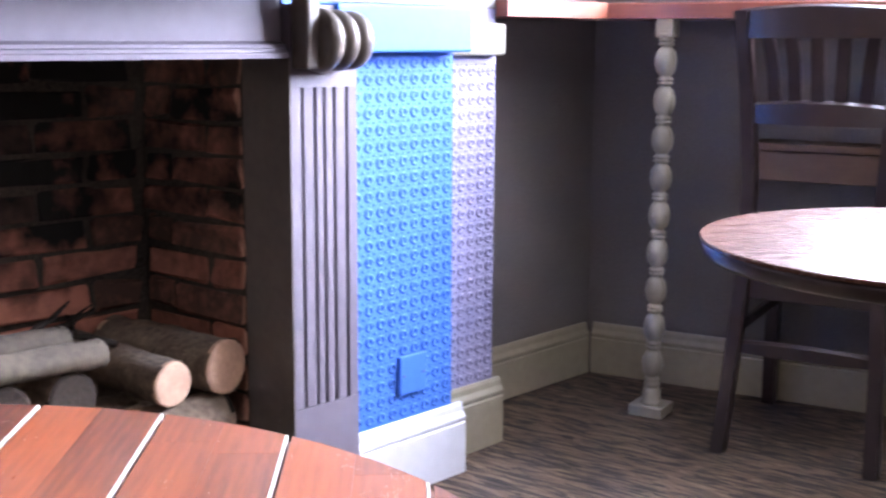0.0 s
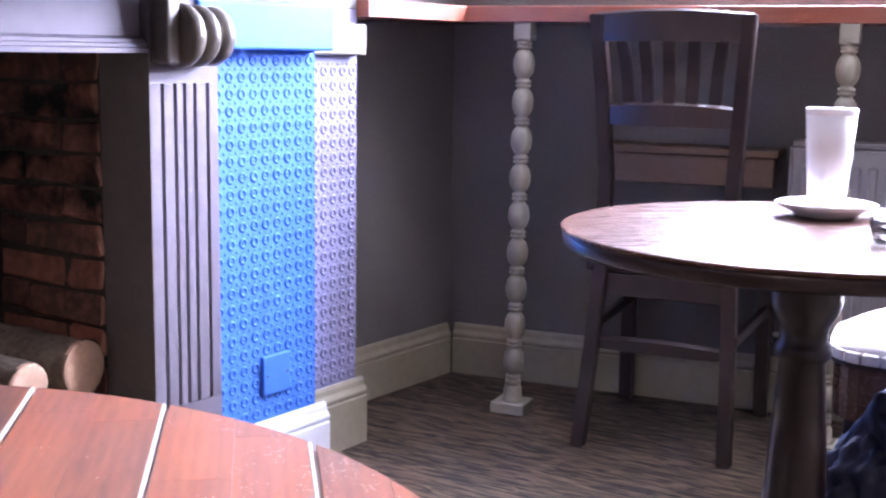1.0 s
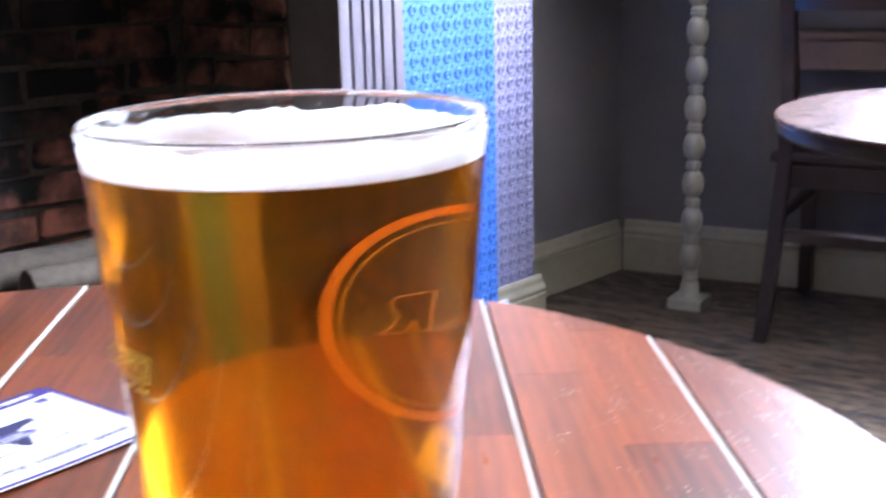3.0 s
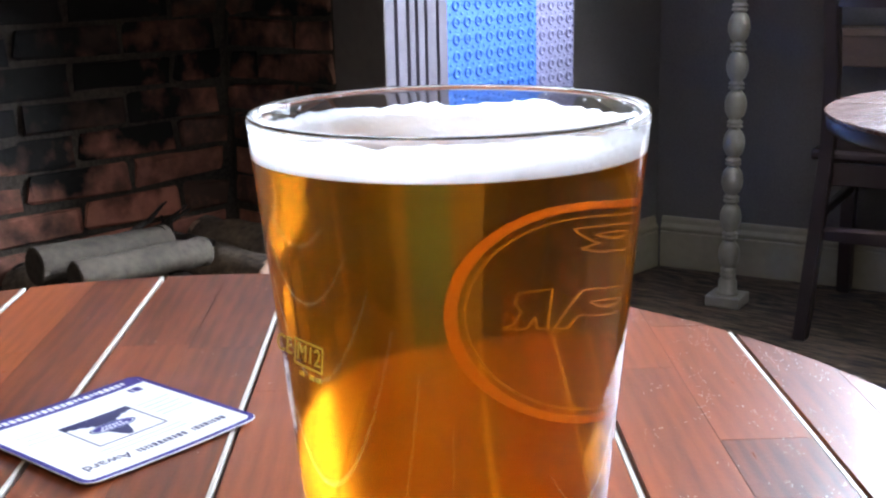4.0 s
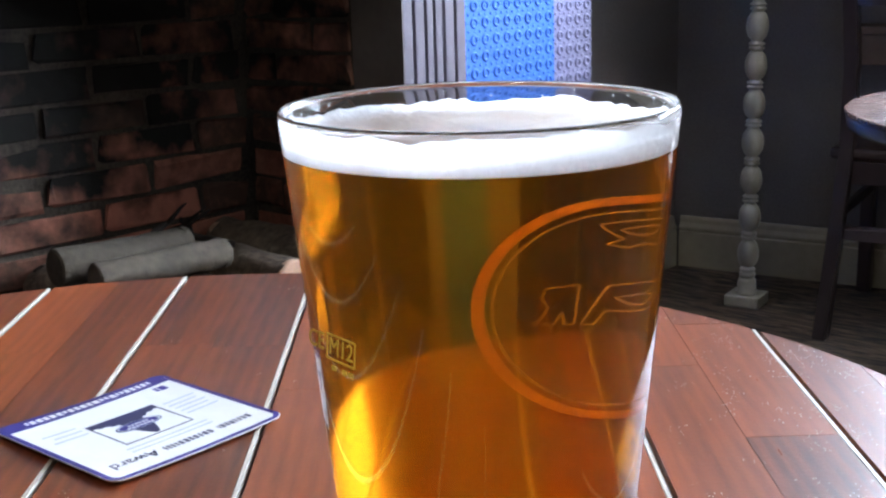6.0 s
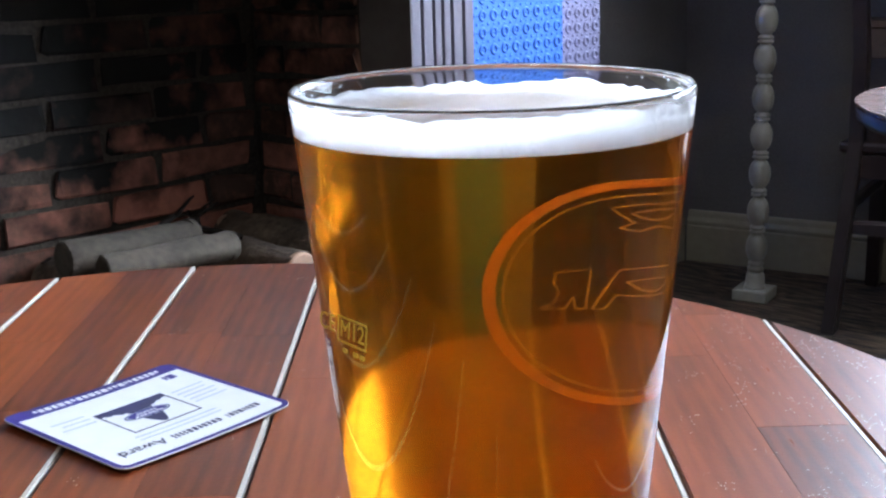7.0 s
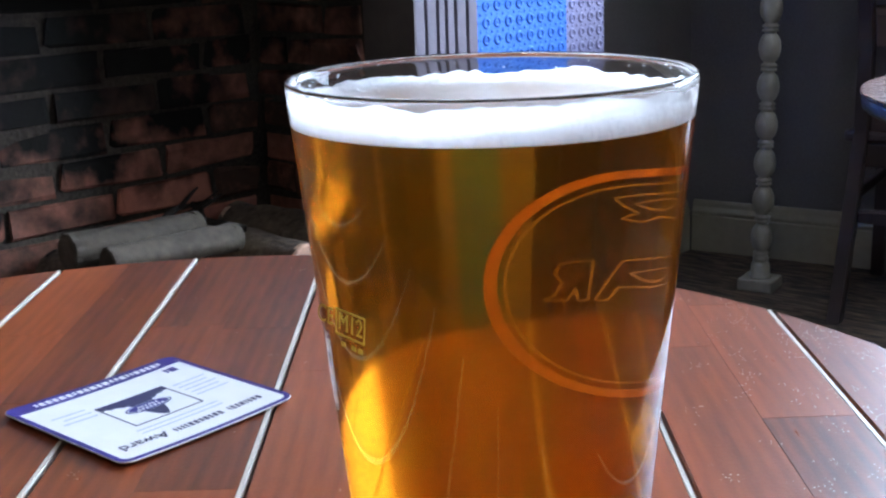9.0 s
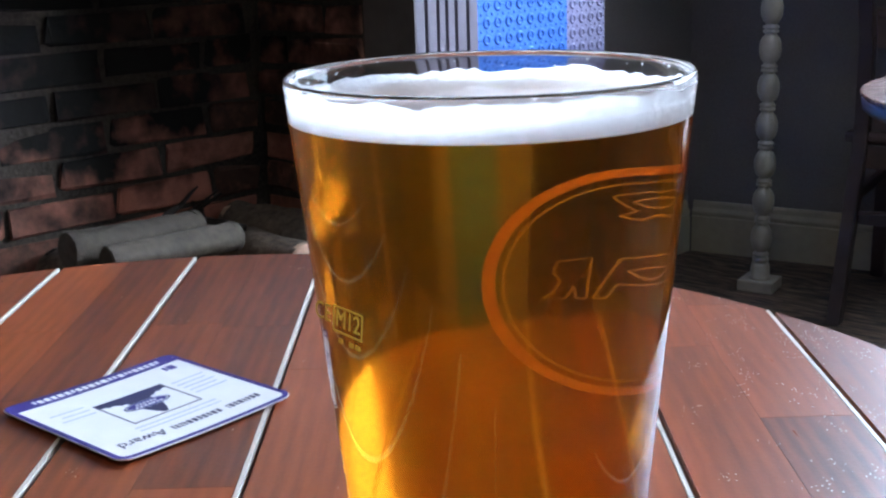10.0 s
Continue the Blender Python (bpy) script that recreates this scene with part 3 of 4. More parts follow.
# fire surround
surround = thing("fire_surround", "greyish lilac painted fire surround with fluted pilaster and taupe scroll corbel", "fire surround", CHIM)
pil = box(-0.534, -0.362, -0.0, 0.03, 0.0, 1.055, 0.0)
part("pilaster_back", pil, M_SURR, surround)
FLUTES = (-0.506, -0.474, -0.450, -0.424, -0.391)
edges = [-0.534] + list(FLUTES) + [-0.362]
for i in range(6):
    a = edges[i] + (0.0035 if i else 0)
    b = edges[i + 1] - (0.0035 if i < 5 else 0)
    part("reed", box(a, b, -0.022, 0.001, 0.269, 0.899, 0.002), M_SURR, surround)
part("plinth_block", box(-0.534, -0.362, -0.022, 0.001, 0, 0.269, 0.0), M_SURR, surround)
part("neck_block", box(-0.534, -0.362, -0.022, 0.001, 0.899, 1.055, 0.0), M_SURR, surround)
# flute beds take a darker colour than the reeds, painting in the groove shade
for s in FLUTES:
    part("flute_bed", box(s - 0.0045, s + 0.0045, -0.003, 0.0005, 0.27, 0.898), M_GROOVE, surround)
corbel = part("corbel", box(-0.533, -0.500, -0.070, -0.0225, 0.935, 1.08, 0.006), M_TAUPE, surround, "taupe painted scroll corbel")
for i, s in enumerate((-0.484, -0.444, -0.406)):
    r = 0.060 - 0.002 * i
    prof = [(0.0, -0.019), (r * 0.72, -0.019), (r * 0.9, -0.015), (r, -0.005), (r, 0.005), (r * 0.9, 0.015), (r * 0.72, 0.019), (0, 0.019)]
    part("scroll", lathe(prof, 40, Matrix.Translation((s, -0.050, 0.988)) @ Matrix.Rotation(math.pi / 2, 4, "Y")), M_TAUPE, corbel, smooth=True)
frieze_prof = [(0.03, 0.955), (-0.030, 0.955), (-0.030, 0.964), (-0.026, 0.966), (-0.026, 0.972), (-0.020, 0.974), (-0.020, 0.980), (-0.006, 0.986), (-0.004, 1.10), (0.03, 1.10)]
part("frieze", moulding(frieze_prof, FIRE_L - 0.02, -0.543), M_SURR, surround, "greyish lilac frieze with a stepped lower moulding")
part("mantel_shelf", box(FIRE_L - 0.2, -0.45, -0.20, 0.03, 1.102, 1.145, 0.008), M_SURR, surround)
part("jamb_panel", box(-0.5375, -0.5342, -0.0225, 0.118, 0, 0.9545), M_SLIP, surround, "dark brown painted side panel")
part("jamb_panel", box(FIRE_L - 0.02, FIRE_L, -0.02, 0.118, 0, 0.954), M_SLIP, surround, "dark brown painted side panel")

# firebox with its bricks
firebox = thing("firebox", "sooty old brick fireplace recess", "fireplace", CHIM, kind="structure")
part("mortar_bed", box(FIRE_L - 0.1, FIRE_R + 0.10, BACK + 0.008, BACK + 0.12, 0, 1.06), M_MORTAR, firebox)
part("mortar_bed", box(FIRE_R + 0.008, FIRE_R + 0.10, 0.120, BACK + 0.004, 0, 0.954), M_MORTAR, firebox)
part("mortar_bed", box(FIRE_L - 0.1, FIRE_L - 0.010, 0.120, BACK + 0.010, 0, 0.954), M_MORTAR, firebox)
part("lintel", box(FIRE_L - 0.02, FIRE_R + 0.01, 0.05, BACK + 0.01, 0.957, 1.058), M_SLIP, firebox)
part("hearth_slab", box(FIRE_L, FIRE_R, -0.02, BACK, 0.0, 0.05, 0.006), M_MORTAR, firebox)
COURSE, BRICK = 0.0685, 0.236


def rough_brick(length, seed):
    """A worn brick, x long, y deep, z high, centred, with broken edges."""
    rng = random.Random(seed)
    bm = box(-length / 2, length / 2, -0.03, 0.03, -COURSE / 2 + 0.005, COURSE / 2 - 0.005, 0.006, segments=1)
    for v in bm.verts:
        v.co += Vector([rng.uniform(-0.0055, 0.0055) for _ in range(3)])
    me = bpy.data.meshes.new("brick")
    bmesh.ops.recalc_face_normals(bm, faces=bm.faces)
    bm.to_mesh(me)
    bm.free()
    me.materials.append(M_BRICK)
    return me


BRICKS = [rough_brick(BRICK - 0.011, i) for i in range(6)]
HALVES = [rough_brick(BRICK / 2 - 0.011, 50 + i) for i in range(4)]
rng = random.Random(4)


def lay(x0, x1, place, offset):
    """Courses of bricks in stretcher bond from x0 to x1; place gives each one's pose."""
    for c in range(14):
        x = x0 + (0 if (c + offset) % 2 else -BRICK / 2)
        while x < x1 - 0.03:
            lo, hi = max(x, x0), min(x + BRICK, x1)
            if hi - lo > 0.05:
                pool = BRICKS if hi - lo > BRICK * 0.75 else HALVES
                ob = new("brick", pool[rng.randrange(len(pool))])
                ob.parent = firebox
                ob.matrix_basis = place((lo + hi) / 2, (c + 0.5) * COURSE + 0.003) @ pose(0, rng.uniform(-0.004, 0.004), 0, rng.uniform(-1, 1), rng.uniform(-0.8, 0.8), rng.uniform(-1, 1)) @ Matrix.Diagonal(((hi - lo - 0.011) / ((BRICK if pool is BRICKS else BRICK / 2) - 0.011), 1, 1, 1))
            x += BRICK


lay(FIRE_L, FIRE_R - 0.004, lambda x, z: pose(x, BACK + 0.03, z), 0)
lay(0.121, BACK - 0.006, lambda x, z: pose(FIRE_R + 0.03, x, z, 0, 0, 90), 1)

# ---- fireplace things ----
grate = thing("fire_grate", "black cast iron fire grate under the logs", "fire grate", CHIM)
for i in range(8):
    part("grate_bar", box(-1.30 + i * 0.09, -1.285 + i * 0.09, 0.10, 0.40, 0.185, 0.20, 0.003), M_IRON, grate)
part("grate_rail", box(-1.32, -0.62, 0.085, 0.10, 0.18, 0.205, 0.003), M_IRON, grate)
part("grate_rail", box(-1.32, -0.62, 0.40, 0.415, 0.18, 0.205, 0.003), M_IRON, grate)
for x in (-1.30, -0.64):
    for y in (0.0925, 0.4075):
        part("leg", box(x - 0.01, x + 0.01, y - 0.008, y + 0.008, 0.05, 0.181, 0.002), M_IRON, grate)


def log(p, q, r, bark, seed, label, ends=None):
    """A knobbly log with sawn ends."""
    rng = random.Random(seed)
    p, q = Vector(p), Vector(q)
    n, m = 9, 18
    side = (q - p).cross(Vector((0, 0, 1))).normalized()
    up = side.cross((q - p).normalized())
    bm = bmesh.new()
    rings = []
    for i in range(n):
        f = i / (n - 1)
        mid = p.lerp(q, f) + side * rng.uniform(-0.06, 0.06) * r + up * rng.uniform(-0.06, 0.06) * r
        rings.append([bm.verts.new(mid + (side * math.cos(2 * math.pi * k / m) + up * math.sin(2 * math.pi * k / m)) * r * (1 + 0.07 * math.sin(3 * k / m * 6.28 + seed) + rng.uniform(-0.03, 0.03))) for k in range(m)])
    for a, b in zip(rings, rings[1:]):
        for k in range(m):
            bm.faces.new((a[k], a[(k + 1) % m], b[(k + 1) % m], b[k]))
    base = thing("log", label, "log", CHIM, "logs in the fireplace")
    part("bark", bm, bark, base, smooth=True)
    for c, w in ((p, (p - q).normalized()), (q, (q - p).normalized())):
        e = bmesh.new()
        loop = [e.verts.new(c + (side * math.cos(2 * math.pi * k / m) + up * math.sin(2 * math.pi * k / m)) * r * 0.99 + w * 0.001) for k in range(m)]
        inner = [e.verts.new(c + (side * math.cos(2 * math.pi * k / m) + up * math.sin(2 * math.pi * k / m)) * r * 0.9 + w * 0.004) for k in range(m)]
        back = [e.verts.new(v.co - w * 0.01) for v in loop]
        for k in range(m):
            e.faces.new((loop[k], loop[(k + 1) % m], inner[(k + 1) % m], inner[k]))
            e.faces.new((back[k], back[(k + 1) % m], loop[(k + 1) % m], loop[k]))
        e.faces.new(inner)
        e.faces.new(back)
        part("sawn_end", e, ends or (M_ENDS if bark is M_BARK else M_PALE), base, "dark end" if ends else "pale orange sawn end" if bark is M_BARK else "grey weathered end")
    return base


LOGS = [
    ((-0.608, 0.10, 0.352), (-0.66, 0.42, 0.356), 0.056, M_BARK, "thick brown barked log with a sawn end"),
    ((-0.742, 0.09, 0.345), (-0.765, 0.42, 0.358), 0.045, M_BARK, "brown barked log with a sawn end"),
    ((-1.15, 0.23, 0.436), (-0.89, 0.22, 0.430), 0.034, M_PALE, "pale grey peeled log"),
    ((-1.13, 0.135, 0.428), (-0.872, 0.125, 0.424), 0.027, M_PALE, "thin pale grey peeled log"),
    ((-1.30, 0.13, 0.249), (-0.60, 0.13, 0.249), 0.048, M_BARK, "brown log added as support beneath the others"),
    ((-1.28, 0.25, 0.249), (-0.59, 0.25, 0.249), 0.048, M_BARK, "brown log added as support beneath the others"),
    ((-1.30, 0.37, 0.249), (-0.60, 0.37, 0.249), 0.048, M_BARK, "brown log added as support beneath the others"),
    ((-1.06, 0.13, 0.348), (-1.07, 0.42, 0.348), 0.050, M_BARK, "brown log added as support under the pale ones"),
    ((-0.93, 0.13, 0.348), (-0.94, 0.42, 0.348), 0.050, M_BARK, "brown log added as support under the pale ones"),
]
# ends of the added support logs are coloured dark, like the shaded gap there
for i, (p, q, r, mat, label) in enumerate(LOGS):
    log(p, q, r, mat, 11 + i, label, M_TWIG if i > 3 else None)

# ---- ledge with its spindles ----
ledge = thing("ledge", "red brown wooden drinking ledge along the walls", "ledge", kind="structure")
front = WIN @ Vector((0.185, -0.350, 0))
alc_a, alc_b = CHIM @ Vector((0.208, 0.318, 0)), CHIM @ Vector((0.208, 0.06, 0))
end_a, end_b = WIN @ Vector((3.38, -0.002, 0)), WIN @ Vector((3.38, -0.350, 0))
part("ledge_board", prism([alc_b[:2], front[:2], (WIN @ Vector((0.0, -0.004, 0)))[:2], alc_a[:2]], 1.045, 1.086, 0.004), M_LEDGE, ledge)
part("ledge_board", prism([front[:2], end_b[:2], end_a[:2], (WIN @ Vector((0.003, -0.004, 0)))[:2]], 1.045, 1.086, 0.004), M_LEDGE, ledge)


def spindle(m):
    """A turned post: square foot, a run of beads parted by collars, square head."""
    t = thing("spindle_post", "cream painted turned post holding up the ledge", "post", m, "posts under the ledge")
    part("foot_block", box(-0.047, 0.047, -0.047, 0.047, 0, 0.03, 0.004), M_LIGHTWOOD, t)
    prof = [(0.0, 0.03), (0.030, 0.03), (0.030, 0.034), (0.0255, 0.037), (0.0245, 0.064), (0.0225, 0.070), (0.0165, 0.074), (0.0215, 0.078), (0.0215, 0.086), (0.0155, 0.090), (0.0205, 0.094), (0.0205, 0.099), (0.015, 0.103)]
    z = 0.140
    while z < 0.96:
        for a in range(-4, 5):
            ang = a / 4 * 1.15
            prof.append((0.0275 * math.cos(ang) ** 0.8 + 0.001, z + 0.036 * math.sin(ang) / math.sin(1.15)))
        prof += [(0.015, z + 0.039), (0.0205, z + 0.042), (0.0205, z + 0.047), (0.014, z + 0.0495), (0.0205, z + 0.052), (0.0205, z + 0.057), (0.015, z + 0.0605)]
        z += 0.0996
    prof += [(0.024, 1.0), (0.026, 1.01), (0.0, 1.01)]
    prof = [p for i, p in enumerate(prof) if i == 0 or p[1] >= prof[i - 1][1] - 1e-4 and p[1] <= 1.01]
    part("turned_shaft", lathe(prof, 24), M_LIGHTWOOD, t, smooth=True)
    part("head_block", box(-0.0235, 0.0235, -0.0235, 0.0235, 0.998, 1.045, 0.003), M_LIGHTWOOD, t)
    return t


first = spindle(pose(0.842, 3.255, 0, 0, 0.6, -32))
copy_thing(first, pose(1.53, 2.82, 0, 0, 0.4, -32))

# ---- small things on the window wall ----
rad = thing("radiator", "white enamelled panel radiator under the window", "radiator", WIN)
part("panel", box(1.00, 2.25, -0.085, -0.060, 0.14, 0.735, 0.006), M_RAD, rad)
part("top_grille", box(1.00, 2.25, -0.088, -0.004, 0.737, 0.752, 0.003), M_RAD, rad)
part("side_panel", box(0.992, 1.0, -0.088, -0.004, 0.14, 0.735, 0.002), M_RAD, rad)
for i in range(30):
    part("rib", box(1.025 + i * 0.041, 1.049 + i * 0.041, -0.097, -0.084, 0.19, 0.69, 0.006), M_RAD, rad)
valve = part("valve", lathe([(0, 0), (0.012, 0), (0.014, 0.03), (0.02, 0.034), (0.02, 0.075), (0.012, 0.085), (0, 0.085)], 16, Matrix.Translation((0.955, -0.05, 0.17))), M_CHROME, rad, "chrome radiator valve", smooth=True)
part("pipe", tube([(0.955, -0.05, 0.0), (0.955, -0.05, 0.18)], 0.0075), M_RAD, rad)
part("pipe", tube([(0.955, -0.05, 0.225), (1.01, -0.05, 0.225)], 0.0075), M_RAD, rad)

shelf = thing("wall_shelf", "brown wooden boxed shelf on the grey wall", "shelf", WIN)
part("shelf_top", box(0.50, 0.97, -0.13, -0.002, 0.705, 0.725, 0.003), M_OAK, shelf)
part("shelf_front", box(0.51, 0.96, -0.12, -0.10, 0.625, 0.7045, 0.003), M_OAK, shelf)

# ---- chair ----


def dining_chair(m):
    t = thing("dining_chair", "dark stained wooden slat back chair pushed towards the wall", "chair", m)

    def post_points(side):
        return [(side * 0.182, -0.02, 0.0), (side * 0.170, 0.025, 0.24), (side * 0.158, 0.055, 0.46), (side * 0.156, 0.055, 0.66), (side * 0.168, 0.045, 0.88), (side * 0.181, 0.02, 1.06)]

    def bar(points, w, d):
        bm = bmesh.new()
        rings = []
        for x, y, z in points:
            rings.append([bm.verts.new((x + a * w / 2, y + b * d / 2, z)) for a, b in ((-1, -1), (1, -1), (1, 1), (-1, 1))])
        for a, b in zip(rings, rings[1:]):
            for k in range(4):
                bm.faces.new((a[k], a[(k + 1) % 4], b[(k + 1) % 4], b[k]))
        bm.faces.new(rings[0])
        bm.faces.new(rings[-1])
        bmesh.ops.bevel(bm, geom=list(bm.edges), offset=0.003, segments=2, affect="EDGES")
        return bm

    for side in (-1, 1):
        part("rear_post", bar(post_points(side), 0.034, 0.036), M_DARKWOOD, t)
    part("front_leg", bar([(-0.197, 0.455, 0), (-0.190, 0.43, 0.43)], 0.036, 0.036), M_DARKWOOD, t)
    part("front_leg", bar([(0.180, 0.455, 0), (0.180, 0.43, 0.43)], 0.036, 0.036), M_DARKWOOD, t)

    def bowed(z0, z1, w, y, deep, bow):
        """A rail bowed to the rear, its top edge a little arched."""
        bm = bmesh.new()
        n = 12
        rings = []
        for i in range(n + 1):
            f = i / n * 2 - 1
            x, yy = f * w / 2, y - bow * (1 - f * f)
            up = z1 + 0.010 * (1 - f * f)
            rings.append([bm.verts.new(p) for p in ((x, yy - deep / 2, z0), (x, yy + deep / 2, z0), (x, yy + deep / 2, up), (x, yy - deep / 2 + 0.010, up), (x, yy - deep / 2, up - 0.0065))])
        for a, b in zip(rings, rings[1:]):
            for k in range(5):
                bm.faces.new((a[k], a[(k + 1) % 5], b[(k + 1) % 5], b[k]))
        bm.faces.new(rings[0])
        bm.faces.new(rings[-1])
        bmesh.ops.bevel(bm, geom=[e for e in bm.edges if len(e.link_faces) == 2 and e.calc_face_angle() > 1.2], offset=0.002, segments=2, affect="EDGES")
        return bm

    part("top_rail", bowed(0.997, 1.064, 0.378, 0.028, 0.022, 0.025), M_DARKWOOD, t)
    part("lower_rail", bowed(0.798, 0.846, 0.318, 0.048, 0.020, 0.02), M_DARKWOOD, t)
    for i in range(5):
        f = (i - 2) / 2
        y0, y1 = 0.048 - 0.02 * (1 - f * f), 0.028 - 0.025 * (1 - f * f)
        part("slat", bar([(f * 0.104, y0, 0.850), (f * 0.109, (y0 + y1) / 2 + 0.006, 0.92), (f * 0.120, y1, 1.000)], 0.031, 0.010), M_DARKWOOD, t)
    part("seat", box(-0.200, 0.200, 0.045, 0.46, 0.432, 0.462, 0.01), M_DARKWOOD, t)
    part("seat_rail", box(-0.15, 0.15, 0.046, 0.064, 0.375, 0.431, 0.002), M_DARKWOOD, t)
    part("seat_rail", box(-0.165, 0.165, 0.425, 0.443, 0.375, 0.431, 0.002), M_DARKWOOD, t)
    part("stretcher", bowed(0.243, 0.270, 0.33, 0.035, 0.018, 0.015), M_DARKWOOD, t)
    for side in (-1, 1):
        part("stretcher", beam((side * 0.178, 0.03, 0.29), (side * 0.186, 0.435, 0.30), 0.018, 0.024), M_DARKWOOD, t)
    return t


dining_chair(pose(1.109, 2.858, 0, 0, 0, -33))

# ---- the further table and what is on it ----
T2 = pose(0.961, 1.743, 0)
far_table = thing("round_table", "dark brown round wooden pub table on a turned pedestal", "table", T2)
R2, H2 = 0.3645, 0.7148
part("tabletop", lathe([(0, H2 - 0.006), (R2 - 0.001, H2 - 0.006), (R2, H2 - 0.0015), (R2 - 0.0015, H2), (0, H2)], 144), M_TABLE, far_table)
part("edge_band", lathe([(R2 - 0.03, H2 - 0.029), (R2 - 0.010, H2 - 0.029), (R2 - 0.004, H2 - 0.024), (R2 - 0.002, H2 - 0.012), (R2 - 0.003, H2 - 0.0065), (R2 - 0.03, H2 - 0.0065)], 144), M_DARKWOOD, far_table, "dark wooden rim", smooth=True)
part("underframe", lathe([(0, H2 - 0.03), (R2 - 0.031, H2 - 0.03), (R2 - 0.031, H2 - 0.0065), (0, H2 - 0.0065)], 48), M_DARKWOOD, far_table)
part("pedestal", lathe([(0.0, 0.08), (0.064, 0.08), (0.056, 0.12), (0.050, 0.25), (0.042, 0.40), (0.034, 0.520), (0.040, 0.526), (0.043, 0.536), (0.040, 0.546), (0.035, 0.551), (0.036, 0.574), (0.046, 0.588), (0.053, 0.606), (0.054, 0.660), (0.050, 0.6843), (0, 0.6843)], 32), M_DARKWOOD, far_table, smooth=True)
for k in range(4):
    a = k * math.pi / 2 + 0.15
    part("foot", beam((0.04 * math.cos(a), 0.04 * math.sin(a), 0.09), (0.26 * math.cos(a), 0.26 * math.sin(a), 0.0225), 0.05, 0.045, 0.008), M_DARKWOOD, far_table)

saucer = thing("saucer", "white glazed china saucer under the white beaker", "saucer", pose(1.056, 1.894, H2 + 0.001) @ Matrix.Diagonal((0.90, 0.90, 0.74, 1)))
part("dish", lathe([(0, 0), (0.05, 0), (0.054, 0.004), (0.073, 0.017), (0.088, 0.027), (0.089, 0.030), (0.086, 0.031), (0.070, 0.021), (0.048, 0.009), (0, 0.009)], 48), M_CHINA, saucer, smooth=True)
beaker = thing("beaker", "tall tapered white beaker standing on the saucer", "beaker", pose(1.056, 1.894, H2 + 0.0080) @ Matrix.Scale(0.91, 4))
part("body", lathe([(0, 0.006), (0.0315, 0.006), (0.038, 0.09), (0.0436, 0.170), (0.0415, 0.170), (0.036, 0.09), (0.0295, 0.010), (0, 0.010)], 48), M_CHINA, beaker, smooth=True)
part("rim", lathe([(0.0436, 0.1702), (0.0445, 0.172), (0.0448, 0.179), (0.0440, 0.181), (0.0425, 0.180), (0.0416, 0.1702)], 48), M_CHINA, beaker, smooth=True)
part("foot_ring", lathe([(0, 0.0), (0.029, 0.0), (0.0318, 0.002), (0.0318, 0.0058), (0, 0.0058)], 48), M_CHINA, beaker, smooth=True)
ashtray = thing("glass_dish", "small thick clear glass dish on the dark table", "dish", pose(1.035, 1.610, H2 + 0.001) @ Matrix.Scale(0.91, 4))
d = part("bowl", lathe([(0, 0), (0.040, 0), (0.046, 0.004), (0.053, 0.034), (0.052, 0.037), (0.047, 0.037), (0.041, 0.012), (0.036, 0.008), (0, 0.008)], 40), M_GLASS, ashtray, smooth=True)

# ---- stool and bag ----
stool = thing("upholstered_stool", "dark wooden stool with a pale domed seat edged in pads", "stool", pose(1.392, 2.062, 0, 0, 0, -30))
SX, SY, SZ = 0.20, 0.17, 0.456


def squared(bm, grow=0.0):
    """Turns a unit round form into a square one with rounded corners."""
    for v in bm.verts:
        a = math.atan2(v.co.y, v.co.x)
        k = 1 / (abs(math.cos(a)) ** 4 + abs(math.sin(a)) ** 4) ** 0.25
        v.co.x, v.co.y = v.co.x * k * (SX + grow), v.co.y * k * (SY + grow)
    return bm


seat = part("seat_cushion", squared(lathe([(0, SZ - 0.014), (0.98, SZ - 0.014)] + [(1 - k / 10, SZ + 0.006 + 0.066 * (1 - (1 - k / 10) ** 2)) for k in range(11)], 64)), M_SEAT, stool, "pale domed fabric seat", smooth=True)
pad = box(-0.0145, 0.0145, -0.004, 0.004, -0.010, 0.010, 0.003)
pad_me = bpy.data.meshes.new("edge_pad")
pad.to_mesh(pad_me)
pad.free()
pad_me.materials.append(M_SEAT)
edge_pts = []
for k in range(721):
    a = k / 720 * 2 * math.pi
    f = 1 / (abs(math.cos(a)) ** 4 + abs(math.sin(a)) ** 4) ** 0.25
    edge_pts.append(Vector((f * SX * math.cos(a), f * SY * math.sin(a), 0)))
gone, total = 0.0, sum((q - p).length for p, q in zip(edge_pts, edge_pts[1:]))
for p, q in zip(edge_pts, edge_pts[1:]):
    if int(gone / total * 40) != int((gone + (q - p).length) / total * 40):
        ob = new("edge_pad", pad_me)
        ob.parent = seat
        ob.matrix_basis = pose(q.x, q.y, SZ - 0.004, 0, 0, math.degrees(math.atan2(q.y - p.y, q.x - p.x)))
    gone += (q - p).length
part("piping", squared(lathe([(0.97, SZ - 0.021), (1.0, SZ - 0.021), (1.0, SZ - 0.0145), (0.97, SZ - 0.0145)], 64), 0.004), M_DARKWOOD, seat, "dark piping")
part("apron", squared(lathe([(0, SZ - 0.12), (0.97, SZ - 0.12), (0.98, SZ - 0.0215), (0, SZ - 0.0215)], 64)), M_TABLE, stool)
for x in (-0.15, 0.15):
    for y in (-0.12, 0.12):
        part("leg", box(x - 0.018, x + 0.018, y - 0.018, y + 0.018, 0, SZ - 0.115, 0.004), M_DARKWOOD, stool)

